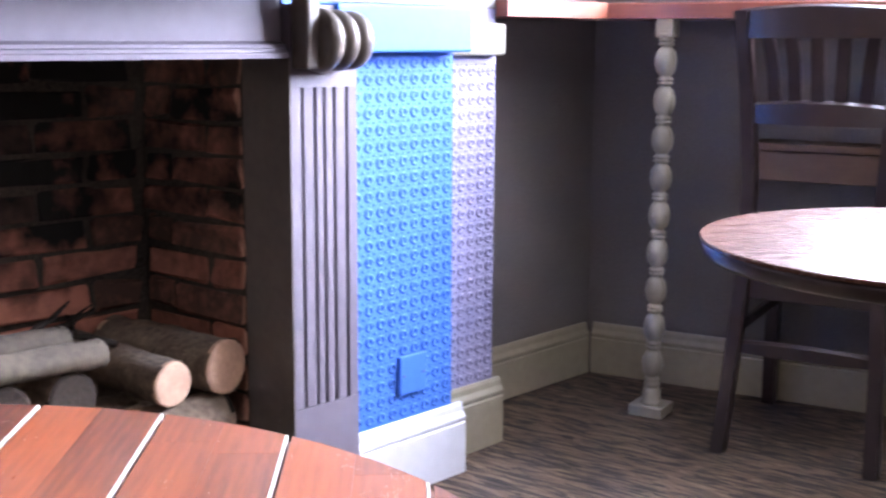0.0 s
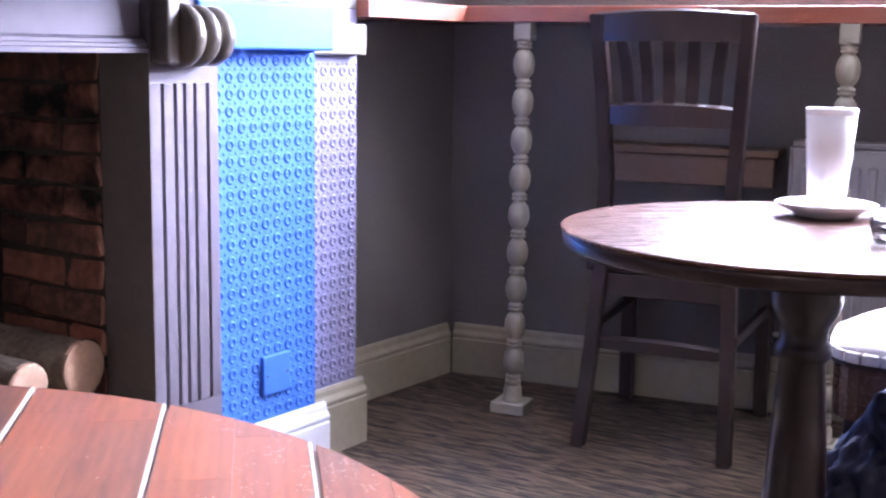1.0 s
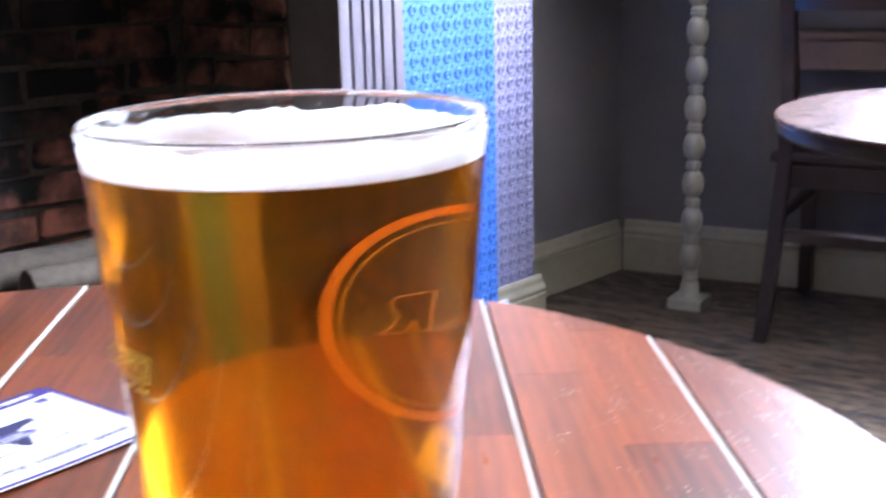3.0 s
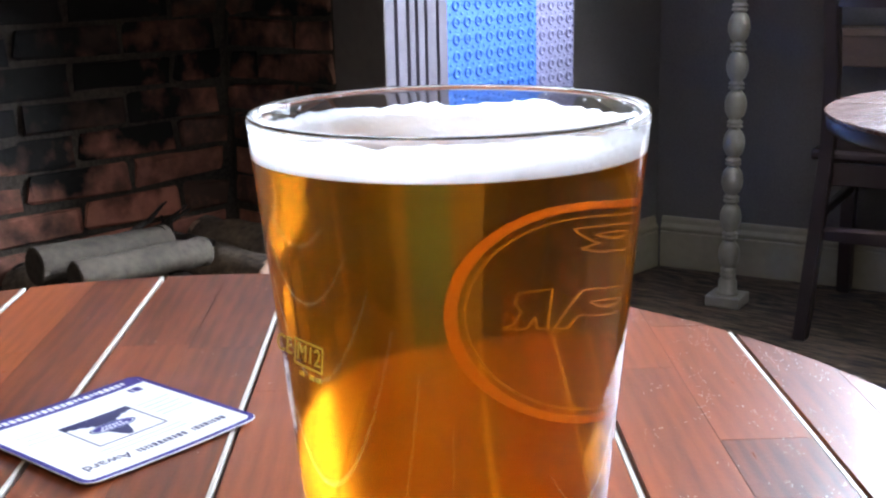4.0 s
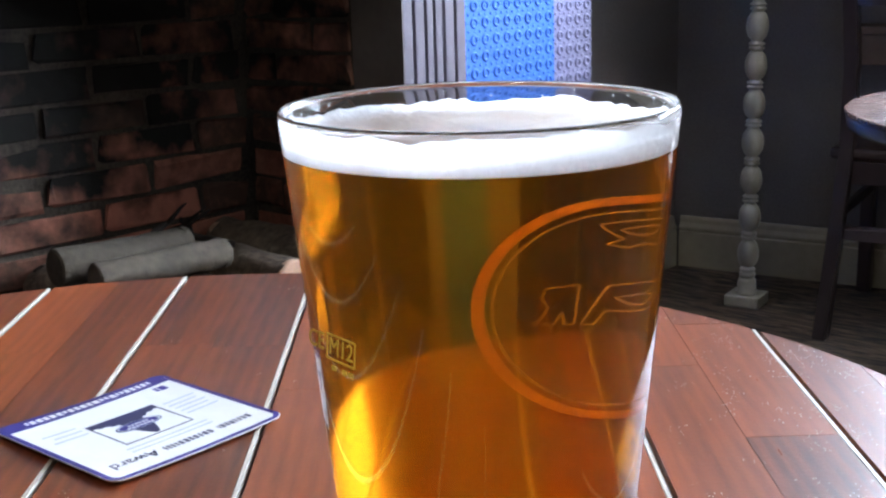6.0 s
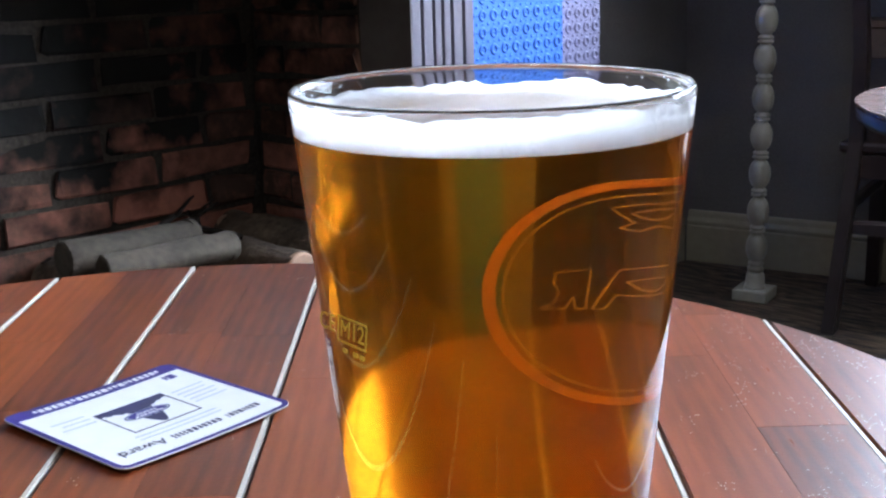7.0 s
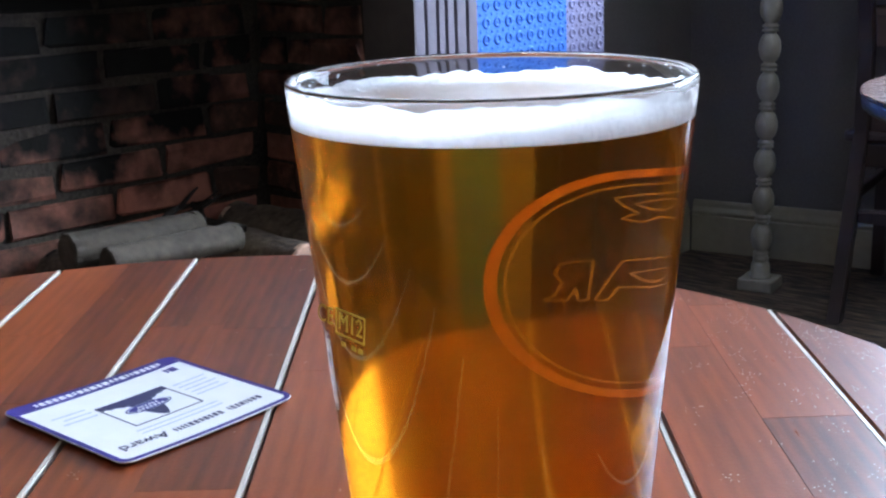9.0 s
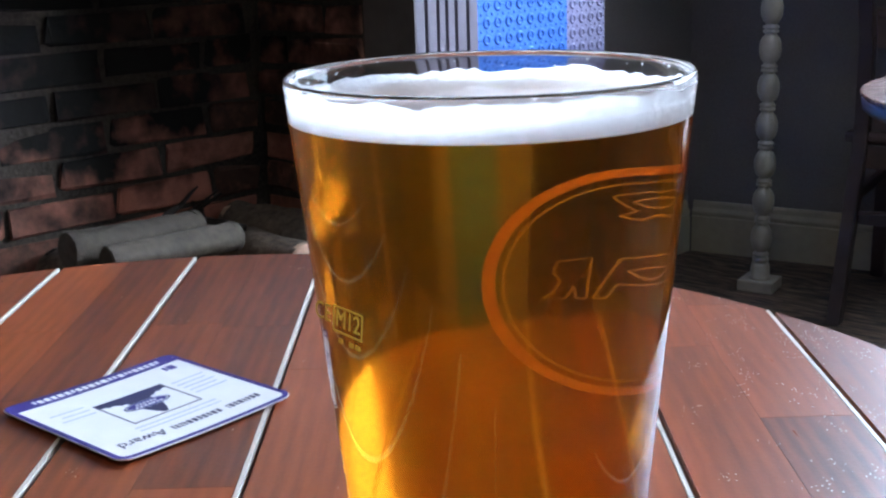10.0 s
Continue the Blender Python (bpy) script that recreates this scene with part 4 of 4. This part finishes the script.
bag = thing("holdall_bag", "slumped navy blue nylon bag on the carpet", "bag", pose(1.200, 1.735, 0, 0, 0, -20))
bm = bmesh.new()
bmesh.ops.create_icosphere(bm, subdivisions=6, radius=1.0)
for v in bm.verts:
    c = v.co.copy()
    f = noise.fractal(c * 1.6 + Vector((3, 1, 2)), 1.0, 2.0, 4)
    ridge = abs(noise.noise(c * 2.6 + Vector((7, 2, 5))))
    crease = abs(noise.noise(c * 5.5 + Vector((1, 8, 3))))
    k = 1 + 0.20 * f - 0.42 * max(0, 0.22 - ridge) - 0.22 * max(0, 0.16 - crease)
    z = max(-0.62, c.z * k)
    v.co = Vector((c.x * k * (0.215 - 0.05 * c.z), c.y * k * 0.125, (z + 0.62) * 0.312 + 0.001))
body = part("bag_body", bm, M_BAG, bag, smooth=True)
part("flap", tube([(-0.10, -0.03, 0.42), (-0.06, -0.06, 0.485), (0.0, -0.07, 0.505), (0.09, -0.05, 0.49), (0.16, -0.03, 0.40)], [0.012, 0.02, 0.022, 0.02, 0.012], 10, squash=0.5), M_BAG, bag, smooth=True)


def bezier(points, n=40):
    out = []
    pts = [Vector(p) for p in points]
    for i in range(n + 1):
        f = i / n * (len(pts) - 1)
        k = min(int(f), len(pts) - 2)
        g = f - k
        a, b, c, d = pts[max(k - 1, 0)], pts[k], pts[k + 1], pts[min(k + 2, len(pts) - 1)]
        out.append(0.5 * (2 * b + (c - a) * g + (2 * a - 5 * b + 4 * c - d) * g * g + (3 * b - a - 3 * c + d) * g ** 3))
    return out


part("strap", tube(bezier([(-0.17, 0.06, 0.10), (-0.22, 0.20, 0.07), (-0.33, 0.265, 0.05), (-0.365, 0.21, 0.03), (-0.30, 0.12, 0.014), (-0.20, 0.03, 0.016), (-0.14, -0.02, 0.05)]), 0.011, 10, squash=0.8), M_PATENT, bag, "shiny black strap loop", smooth=True)

# ---- the near table ----
T1X, T1Y, R1, H1 = -0.1135, 0.493, 0.3745, 0.75
near_table = thing("round_table", "round mahogany pub table with cream inlaid strips", "table", pose(T1X, T1Y, 0))
part("top_core", lathe([(0, H1 - 0.032), (R1 - 0.012, H1 - 0.032), (R1 - 0.001, H1 - 0.026), (R1 + 0.0015, H1 - 0.014), (R1 + 0.001, H1 - 0.0045), (0, H1 - 0.0045)], 96), M_EDGE, near_table)
part("pedestal", lathe([(0, 0.03), (0.05, 0.03), (0.045, 0.08), (0.04, 0.5), (0.05, 0.66), (0.09, 0.70), (0.09, 0.7175), (0, 0.7175)], 32), M_IRON, near_table, smooth=True)
part("base_plate", lathe([(0, 0), (0.22, 0), (0.22, 0.012), (0.19, 0.022), (0.06, 0.045), (0, 0.045)], 48), M_IRON, near_table)
STRIPES = [0.0175 + 0.0855 * k - 0.0 for k in range(-6, 6)]
HALF = 0.00088


def clipped(x0, x1, y0, y1, r):
    """The part of a rectangle inside the table's circle, as an outline."""
    pts = [(r * math.cos(2 * math.pi * k / 160), r * math.sin(2 * math.pi * k / 160)) for k in range(160)]
    for axis, sign, bound in ((0, 1, x0), (0, -1, x1), (1, 1, y0), (1, -1, y1)):
        out = []
        for p, q in zip(pts, pts[1:] + pts[:1]):
            a, b = sign * (p[axis] - bound), sign * (q[axis] - bound)
            if a >= 0:
                out.append(p)
            if a * b < 0:
                f = a / (a - b)
                out.append((p[0] + (q[0] - p[0]) * f, p[1] + (q[1] - p[1]) * f))
        pts = out
        if len(pts) < 3:
            return None
    return pts


rng = random.Random(9)
local = [s - T1X for s in STRIPES]
for k, s in enumerate(local):
    o = clipped(s - HALF, s + HALF, -R1, R1, R1)
    if abs(s) < R1 - 0.01 and o:
        reach = math.sqrt(R1 * R1 - (abs(s) + HALF) ** 2)
        part("inlay_strip", prism([(s - HALF, -reach), (s + HALF, -reach), (s + HALF, reach), (s - HALF, reach)], H1 - 0.004, H1 + 0.0002), M_INLAY, near_table)
bounds = [-R1] + [s for s in local if abs(s) < R1 - 0.01] + [R1]
for a, b in zip(bounds, bounds[1:]):
    a, b = a + (HALF + 0.0024 if a > -R1 else 0), b - (HALF + 0.0002 if b < R1 else 0)
    mid = (a + b) / 2
    for x0, x1 in ((a, mid), (mid, b)):
        y = -R1
        while y < R1:
            y2 = min(R1, y + rng.uniform(0.16, 0.36))
            if R1 - y2 < 0.06:
                y2 = R1
            o = clipped(x0 + 0.0001, x1 - 0.0001, y + 0.0001, y2 - 0.0001, R1)
            if o and len(o) > 3:
                part("plank", prism(o, H1 - 0.004, H1), M_TOP, near_table)
            y = y2

# ---- the pint ----
GX, GY, GZ = 0.0265, 0.3546, H1 + 0.0006
RIM_Z, FOAM_T, FOAM_B = 0.1741, 0.1662, 0.1643


def glass_r(z):
    return 0.0308 + 0.0166 * z / 0.1741


pint = thing("pint_of_beer", "full conical pint glass of amber beer with white foam", "glass of beer", pose(GX, GY, GZ))
WALL = 0.0017
outer = [(0, 0), (glass_r(0) - 0.003, 0), (glass_r(0) - 0.0006, 0.001), (glass_r(0), 0.004)] + [(glass_r(0.004 + (RIM_Z - 0.006) * i / 12), 0.004 + (RIM_Z - 0.006) * i / 12) for i in range(1, 13)]
top = [(glass_r(RIM_Z) - 0.0003, RIM_Z - 0.0005), (glass_r(RIM_Z) - 0.00085, RIM_Z), (glass_r(RIM_Z) - 0.0014, RIM_Z - 0.0005), (glass_r(RIM_Z - 0.002) - WALL, RIM_Z - 0.002), (glass_r(FOAM_B) - WALL, FOAM_B - 0.0002)]
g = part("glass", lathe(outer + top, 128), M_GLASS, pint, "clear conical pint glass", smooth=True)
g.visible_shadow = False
beer_prof = [(0, 0.012), (glass_r(0.012) - WALL - 0.002, 0.012), (glass_r(0.014) - WALL, 0.014)] + [(glass_r(0.014 + (FOAM_B - 0.014) * i / 10) - WALL, 0.014 + (FOAM_B - 0.014) * i / 10) for i in range(1, 11)]
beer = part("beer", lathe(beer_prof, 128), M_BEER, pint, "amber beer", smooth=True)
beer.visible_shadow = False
beer.data.materials.append(M_HAZE)
for p in beer.data.polygons:
    p.material_index = 1 if p.center.y > 0 else 0


def foam_mesh():
    """A head of foam, uneven on top, clinging to the glass."""
    bm = bmesh.new()
    n, rings = 128, []
    radii = [(0, 0.0), (0.35, 0.0), (0.6, 0.0), (0.8, 0.0), (0.92, 0.08), (0.97, 0.35), (0.99, 0.75), (1.0, 1.0)]
    for f, cling in radii:
        ring = []
        for k in range(n):
            a = 2 * math.pi * k / n
            q = Vector((math.cos(a) * f * 3, math.sin(a) * f * 3, 0.5))
            lump = 0.0011 * noise.noise(q * 1.2) + 0.0007 * noise.noise(q * 4.0 + Vector((3, 3, 3)))
            edge = cling * (0.0046 - 0.0018 * math.sin(a) + 0.0016 * noise.noise(Vector((math.cos(a) * 4, math.sin(a) * 4, 2))) + 0.0007 * noise.noise(Vector((math.cos(a) * 13, math.sin(a) * 13, 5))))
            z = FOAM_T - 0.0008 * (f < 0.9) + lump + edge
            r = f * (glass_r(z) - WALL + 0.0001)
            ring.append(bm.verts.new((r * math.cos(a), r * math.sin(a), z)) if f else None)
        if f == 0:
            c = bm.verts.new((0, 0, FOAM_T - 0.0008))
            ring = [c] * n
        rings.append(ring)
    side = []
    for z, r in ((FOAM_B + 0.003, glass_r(FOAM_B + 0.003) - WALL + 0.0001), (FOAM_B, glass_r(FOAM_B) - WALL + 0.0001)):
        side.append([bm.verts.new((r * math.cos(2 * math.pi * k / n), r * math.sin(2 * math.pi * k / n), z)) for k in range(n)])
    rings += side
    for a, b in zip(rings, rings[1:]):
        for k in range(n):
            q = [a[k], a[(k + 1) % n], b[(k + 1) % n], b[k]]
            q = [v for i, v in enumerate(q) if v not in q[:i]]
            bm.faces.new(q)
    bm.faces.new(rings[-1][::-1])
    return bm


lace = bmesh.new()
rng = random.Random(17)
for k in range(34):
    a, z = rng.uniform(0.1, 3.0) if k % 4 else rng.uniform(3.2, 6.2), rng.uniform(FOAM_T + 0.003, RIM_Z - 0.0012)
    rr = glass_r(z) - WALL - 0.0001
    fleck = bmesh.new()
    bmesh.ops.create_icosphere(fleck, subdivisions=1, radius=rng.uniform(0.00012, 0.0003))
    bmesh.ops.transform(fleck, verts=fleck.verts, matrix=Matrix.Translation((rr * math.cos(a), rr * math.sin(a), z)))
    join(lace, fleck)
tagged(part("foam_lace", lace, M_FOAM, pint, "flecks of foam clinging inside the rim", smooth=True), kind="stuff")
part("foam", foam_mesh(), M_FOAM, pint, "thick white foam head", smooth=True)


def on_glass(u, z, out):
    """A point on the glass: u radians round it from the side away from the stool side, z up."""
    r = glass_r(z) + out
    return (r * math.sin(u), r * math.cos(u), z)


def curved_strip(points, width, out=0.0003):
    """A band on the glass along (angle, height) points."""
    bm = bmesh.new()
    rows = []
    for i, (u, z) in enumerate(points):
        a, b = points[max(i - 1, 0)], points[min(i + 1, len(points) - 1)]
        r = glass_r(z)
        du, dz = (b[0] - a[0]) * r, b[1] - a[1]
        l = math.hypot(du, dz) or 1
        nu, nz = -dz / l * width / 2 / r, du / l * width / 2
        rows.append([bm.verts.new(on_glass(u + nu, z + nz, out)), bm.verts.new(on_glass(u - nu, z - nz, out))])
    for a, b in zip(rows, rows[1:]):
        bm.faces.new((a[0], a[1], b[1], b[0]))
    return bm


RING_U, RING_Z, RING_A, RING_H = radians(31), 0.1188, radians(30), 0.0290
part("printed_ring", curved_strip([(RING_U + RING_A * math.cos(k / 60 * 6.2832), RING_Z + RING_H * math.sin(k / 60 * 6.2832)) for k in range(61)], 0.0021), M_PRINT, pint, "orange printed oval on the glass")
part("printed_ring", curved_strip([(RING_U + RING_A * 0.90 * math.cos(k / 60 * 6.2832), RING_Z + RING_H * 0.90 * math.sin(k / 60 * 6.2832)) for k in range(61)], 0.00045), M_THIN, pint, "thin orange printed oval on the glass")


def outline_shape(corners, width=0.00038):
    pts = []
    for i in range(len(corners)):
        a, b = corners[i], corners[(i + 1) % len(corners)]
        for k in range(6):
            pts.append((a[0] + (b[0] - a[0]) * k / 6, a[1] + (b[1] - a[1]) * k / 6))
    return curved_strip(pts + [pts[0]], width)


PRINTED = (
    [(11.5, 0.1153), (14.0, 0.1166), (15.5, 0.1198), (14.2, 0.1222), (15.0, 0.1248), (21.5, 0.1258), (20.6, 0.1153), (18.6, 0.1153), (18.3, 0.1186), (16.6, 0.1153)],
    [(21.8, 0.1153), (26.5, 0.1254), (31.5, 0.1258), (31.0, 0.1228), (27.6, 0.1222), (30.8, 0.1180), (26.0, 0.1188), (24.2, 0.1153)],
    [(25.0, 0.1416), (30.0, 0.1424), (33.0, 0.1416), (28.2, 0.1400), (31.6, 0.1372), (29.2, 0.1352), (26.2, 0.1364), (28.6, 0.1376), (26.0, 0.1402)],
)
for corners in PRINTED:
    part("printed_shape", outline_shape([(radians(u), z) for u, z in corners]), M_THIN, pint)


def lettering(text, size, m, mat, parent, name="lettering"):
    """Letters in the built-in font as a mesh, standing in the xy plane of m."""
    cu = bpy.data.curves.new("letters", "FONT")
    cu.body, cu.size, cu.align_x, cu.align_y = text, size, "CENTER", "CENTER"
    cu.extrude = 0.00004
    tmp = new("letters", cu)
    bpy.context.view_layer.update()
    me = bpy.data.meshes.new_from_object(tmp.evaluated_get(bpy.context.evaluated_depsgraph_get()))
    bpy.data.objects.remove(tmp)
    me.materials.clear()
    me.materials.append(mat)
    ob = new(name, me)
    ob.parent = parent
    ob.matrix_basis = m
    return ob


# etched capacity mark on the near side
MU, MZ = radians(180 + 53), 0.1228
mr = glass_r(MZ) + 0.0005
mark_m = Matrix.Translation((mr * math.sin(MU), mr * math.cos(MU), MZ)) @ pose(0, 0, 0, 90, 0, 180 - math.degrees(MU)) @ pose(0, 0, 0, -5, 0, 0)
lettering("M12", 0.0056, mark_m @ pose(0.0022, 0, 0), M_MARK, pint, "etched_mark")
lettering("CE", 0.0056, mark_m @ pose(-0.0080, 0.0003, 0), M_MARK, pint, "etched_mark")
fr = bmesh.new()
for x0, x1, y0, y1 in ((-0.0036, 0.0080, 0.0026, 0.0030), (-0.0036, 0.0080, -0.0030, -0.0026), (-0.0036, -0.0032, -0.0026, 0.0026), (0.0076, 0.0080, -0.0026, 0.0026)):
    box(x0, x1, y0, y1, -0.00004, 0.00004, 0, fr)
part("etched_frame", fr, M_MARK, pint, m=mark_m)
for x0, x1 in ((-0.0012, 0.0006), (0.0030, 0.0048), (0.0056, 0.0074)):
    part("etched_bar", box(x0, x1, -0.0052, -0.0042, -0.00004, 0.00004), M_MARK, pint, m=mark_m)

# ---- beer mat ----
MAT = Matrix.Translation((-0.1228, 0.5952, H1 + 0.0006)) @ Matrix.Rotation(math.atan2(0.605 - 0.537, -0.059 + 0.118) + math.pi, 4, "Z")
mat_t = thing("beer_mat", "white square card beer mat with dark blue border print", "beer mat", MAT)
SIDE = 0.094


def rounded(w, h, r, n=6):
    pts = []
    for cx, cy, a0 in ((w / 2 - r, h / 2 - r, 0), (-w / 2 + r, h / 2 - r, 90), (-w / 2 + r, -h / 2 + r, 180), (w / 2 - r, -h / 2 + r, 270)):
        for k in range(n + 1):
            a = radians(a0 + 90 * k / n)
            pts.append((cx + r * math.cos(a), cy + r * math.sin(a)))
    return pts


card = bmesh.new()
rows = [[card.verts.new((x, y, z)) for x, y in rounded(SIDE - 2 * cut, SIDE - 2 * cut, 0.006)] for cut, z in ((0.0013, 0), (0.0003, 0.0007), (0, 0.0012), (0.0003, 0.0014))]
for lower, upper in zip(rows, rows[1:]):
    for i in range(len(lower)):
        j = (i + 1) % len(lower)
        card.faces.new((lower[i], lower[j], upper[j], upper[i]))
card.faces.new(rows[0][::-1])
card.faces.new(rows[-1])
part("card", card, M_CARD, mat_t)


def flat(name, x0, x1, y0, y1, mat, level=1):
    return part(name, box(x0, x1, y0, y1, 0.0014, 0.0014 + 0.00008 * level), mat, mat_t)


# border: local y+ is the edge with the heading, y- the broad band
ring = bmesh.new()
a = [ring.verts.new((x, y, 0.00148)) for x, y in rounded(SIDE - 0.0007, SIDE - 0.0007, 0.0057)]
b = [ring.verts.new((x, y, 0.00148)) for x, y in rounded(SIDE - 0.0058, SIDE - 0.0058, 0.0036)]
for i in range(len(a)):
    j = (i + 1) % len(a)
    ring.faces.new((a[i], a[j], b[j], b[i]))
part("printed_border", ring, M_INK, mat_t)
flat("printed_band", -0.044, 0.044, -0.0452, -0.0358, M_INK, 1)
rng = random.Random(3)
x = -0.036
while x < 0.034:
    w = rng.uniform(0.0012, 0.0030)
    flat("printed_bar", x, x + w, -0.0430, -0.0388 if w > 0.0018 else -0.0396, M_CARD, 2)
    x += w + 0.0011
for x0, x1 in ((-0.037, -0.019), (-0.015, 0.011)):
    x = x0
    while x < x1:
        w = rng.uniform(0.0009, 0.0020)
        flat("printed_bar", x, min(x + w, x1), 0.0310, 0.0350, M_INK_DARK)
        x += w + 0.0010
lettering("Award", 0.0088, pose(0.0265, 0.033, 0.00152), M_INK_DARK, mat_t)
EW, EH = 0.0185, 0.0160
for x0, x1, y0, y1 in ((-EW, EW, EH - 0.0008, EH), (-EW, EW, -EH, -EH + 0.0008), (-EW, -EW + 0.0007, -EH + 0.0008, EH - 0.0008), (EW - 0.0007, EW, -EH + 0.0008, EH - 0.0008)):
    flat("printed_frame", x0, x1, y0, y1, M_INK_DARK)
flat("printed_block", -EW + 0.0008, EW - 0.0008, -EH + 0.0009, -0.0108, M_INK_DARK)
half = [(0.0158, -0.0109), (0.0135, -0.0092), (0.0115, -0.0098), (0.0085, -0.0070), (0.0066, -0.0072), (0.0056, -0.0040), (0.0062, 0.0), (0.0050, 0.0050), (0.0032, 0.0100), (0.0012, 0.0140)]
part("printed_emblem", prism([(-x, y) for x, y in half] + [(x, y) for x, y in half[::-1]], 0.0014, 0.00150), M_INK_DARK, mat_t)
for size, mat, level in ((1.0, M_INK_DARK, 0.00154), (0.93, M_INK_PALE, 0.00156), (0.86, M_INK, 0.00158)):
    part("printed_emblem", prism([(0.0122 * size * math.cos(k / 28 * 6.2832), 0.0046 * size * math.sin(k / 28 * 6.2832) - 0.0004) for k in range(28)], 0.0014, level), mat, mat_t)
for y, reach in ((-0.0022, 0.0055), (0.0006, 0.0070)):
    x = -reach
    while x < reach - 0.001:
        w = rng.uniform(0.0009, 0.0016)
        part("printed_bar", box(x, x + w, y, y + 0.0016, 0.00158, 0.00162), M_CARD, mat_t)
        x += w + 0.0007
flat("printed_block", -0.0375, -0.0335, -0.0325, -0.0270, M_INK)
flat("printed_block", -0.0328, -0.0312, -0.0325, -0.0275, M_INK)
for k in range(5):
    flat("printed_line", -0.040 + 0.002 * (k % 2), -0.022, -0.012 + 0.0046 * k, -0.0108 + 0.0046 * k, M_INK_PALE)
for k in range(3):
    flat("printed_line", 0.021, 0.038 - 0.003 * (k % 2), -0.020 + 0.005 * k, -0.0187 + 0.005 * k, M_INK_PALE)
for k in range(2):
    flat("printed_line", -0.022, 0.022, 0.0205 + 0.004 * k, 0.0216 + 0.004 * k, M_INK_PALE)

# the card is bowed: its two ends stand a little off the table
for ob in mat_t.children:
    bm = bmesh.new()
    bm.from_mesh(ob.data)
    bm.transform(ob.matrix_basis)
    for k in range(-9, 10):
        bmesh.ops.bisect_plane(bm, geom=bm.verts[:] + bm.edges[:] + bm.faces[:], plane_co=(k * 0.0048, 0, 0), plane_no=(1, 0, 0))
    for v in bm.verts:
        v.co.z += 0.0009 * (v.co.x / 0.046) ** 2
    bm.to_mesh(ob.data)
    bm.free()
    ob.matrix_basis = Matrix.Identity(4)

# ---- ceiling lamp, added out of view as a housing for the fill light ----
lamp_thing = thing("ceiling_lamp", "added round ceiling lamp with a pale shade, out of view", "ceiling lamp", pose(-0.5, -0.3, 2.55))
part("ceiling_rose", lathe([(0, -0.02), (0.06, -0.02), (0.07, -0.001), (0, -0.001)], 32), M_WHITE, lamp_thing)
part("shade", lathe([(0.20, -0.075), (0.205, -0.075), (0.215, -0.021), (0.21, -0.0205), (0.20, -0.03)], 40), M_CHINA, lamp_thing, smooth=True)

# ---- twigs on the logs ----
rng = random.Random(21)
for k, (s, y, z, turn, rise) in enumerate(((-0.90, 0.30, 0.442, 20, 16), (-0.86, 0.33, 0.425, -30, 22), (-0.83, 0.30, 0.415, 60, 10), (-0.80, 0.27, 0.412, 140, 12))):
    w = Vector((math.cos(radians(turn)) * math.cos(radians(rise)), math.sin(radians(turn)) * math.cos(radians(rise)), math.sin(radians(rise))))
    twig = thing("twig", "thin dark dry twig lying on the logs", "twig", CHIM @ pose(s, y, z), "twigs in the fireplace")
    part("stem", tube([w * (-0.05), w * 0.0 + Vector((0, 0, 0.004)), w * 0.05, w * 0.10 + Vector((0, 0.004, 0.006))], [0.007, 0.007, 0.005, 0.003], 8), M_TWIG, twig, smooth=True)
    part("offshoot", tube([w * 0.03, w * 0.05 + Vector((0.012, -0.01, 0.018)), w * 0.06 + Vector((0.02, -0.02, 0.03))], [0.004, 0.003, 0.002], 6), M_TWIG, twig, smooth=True)
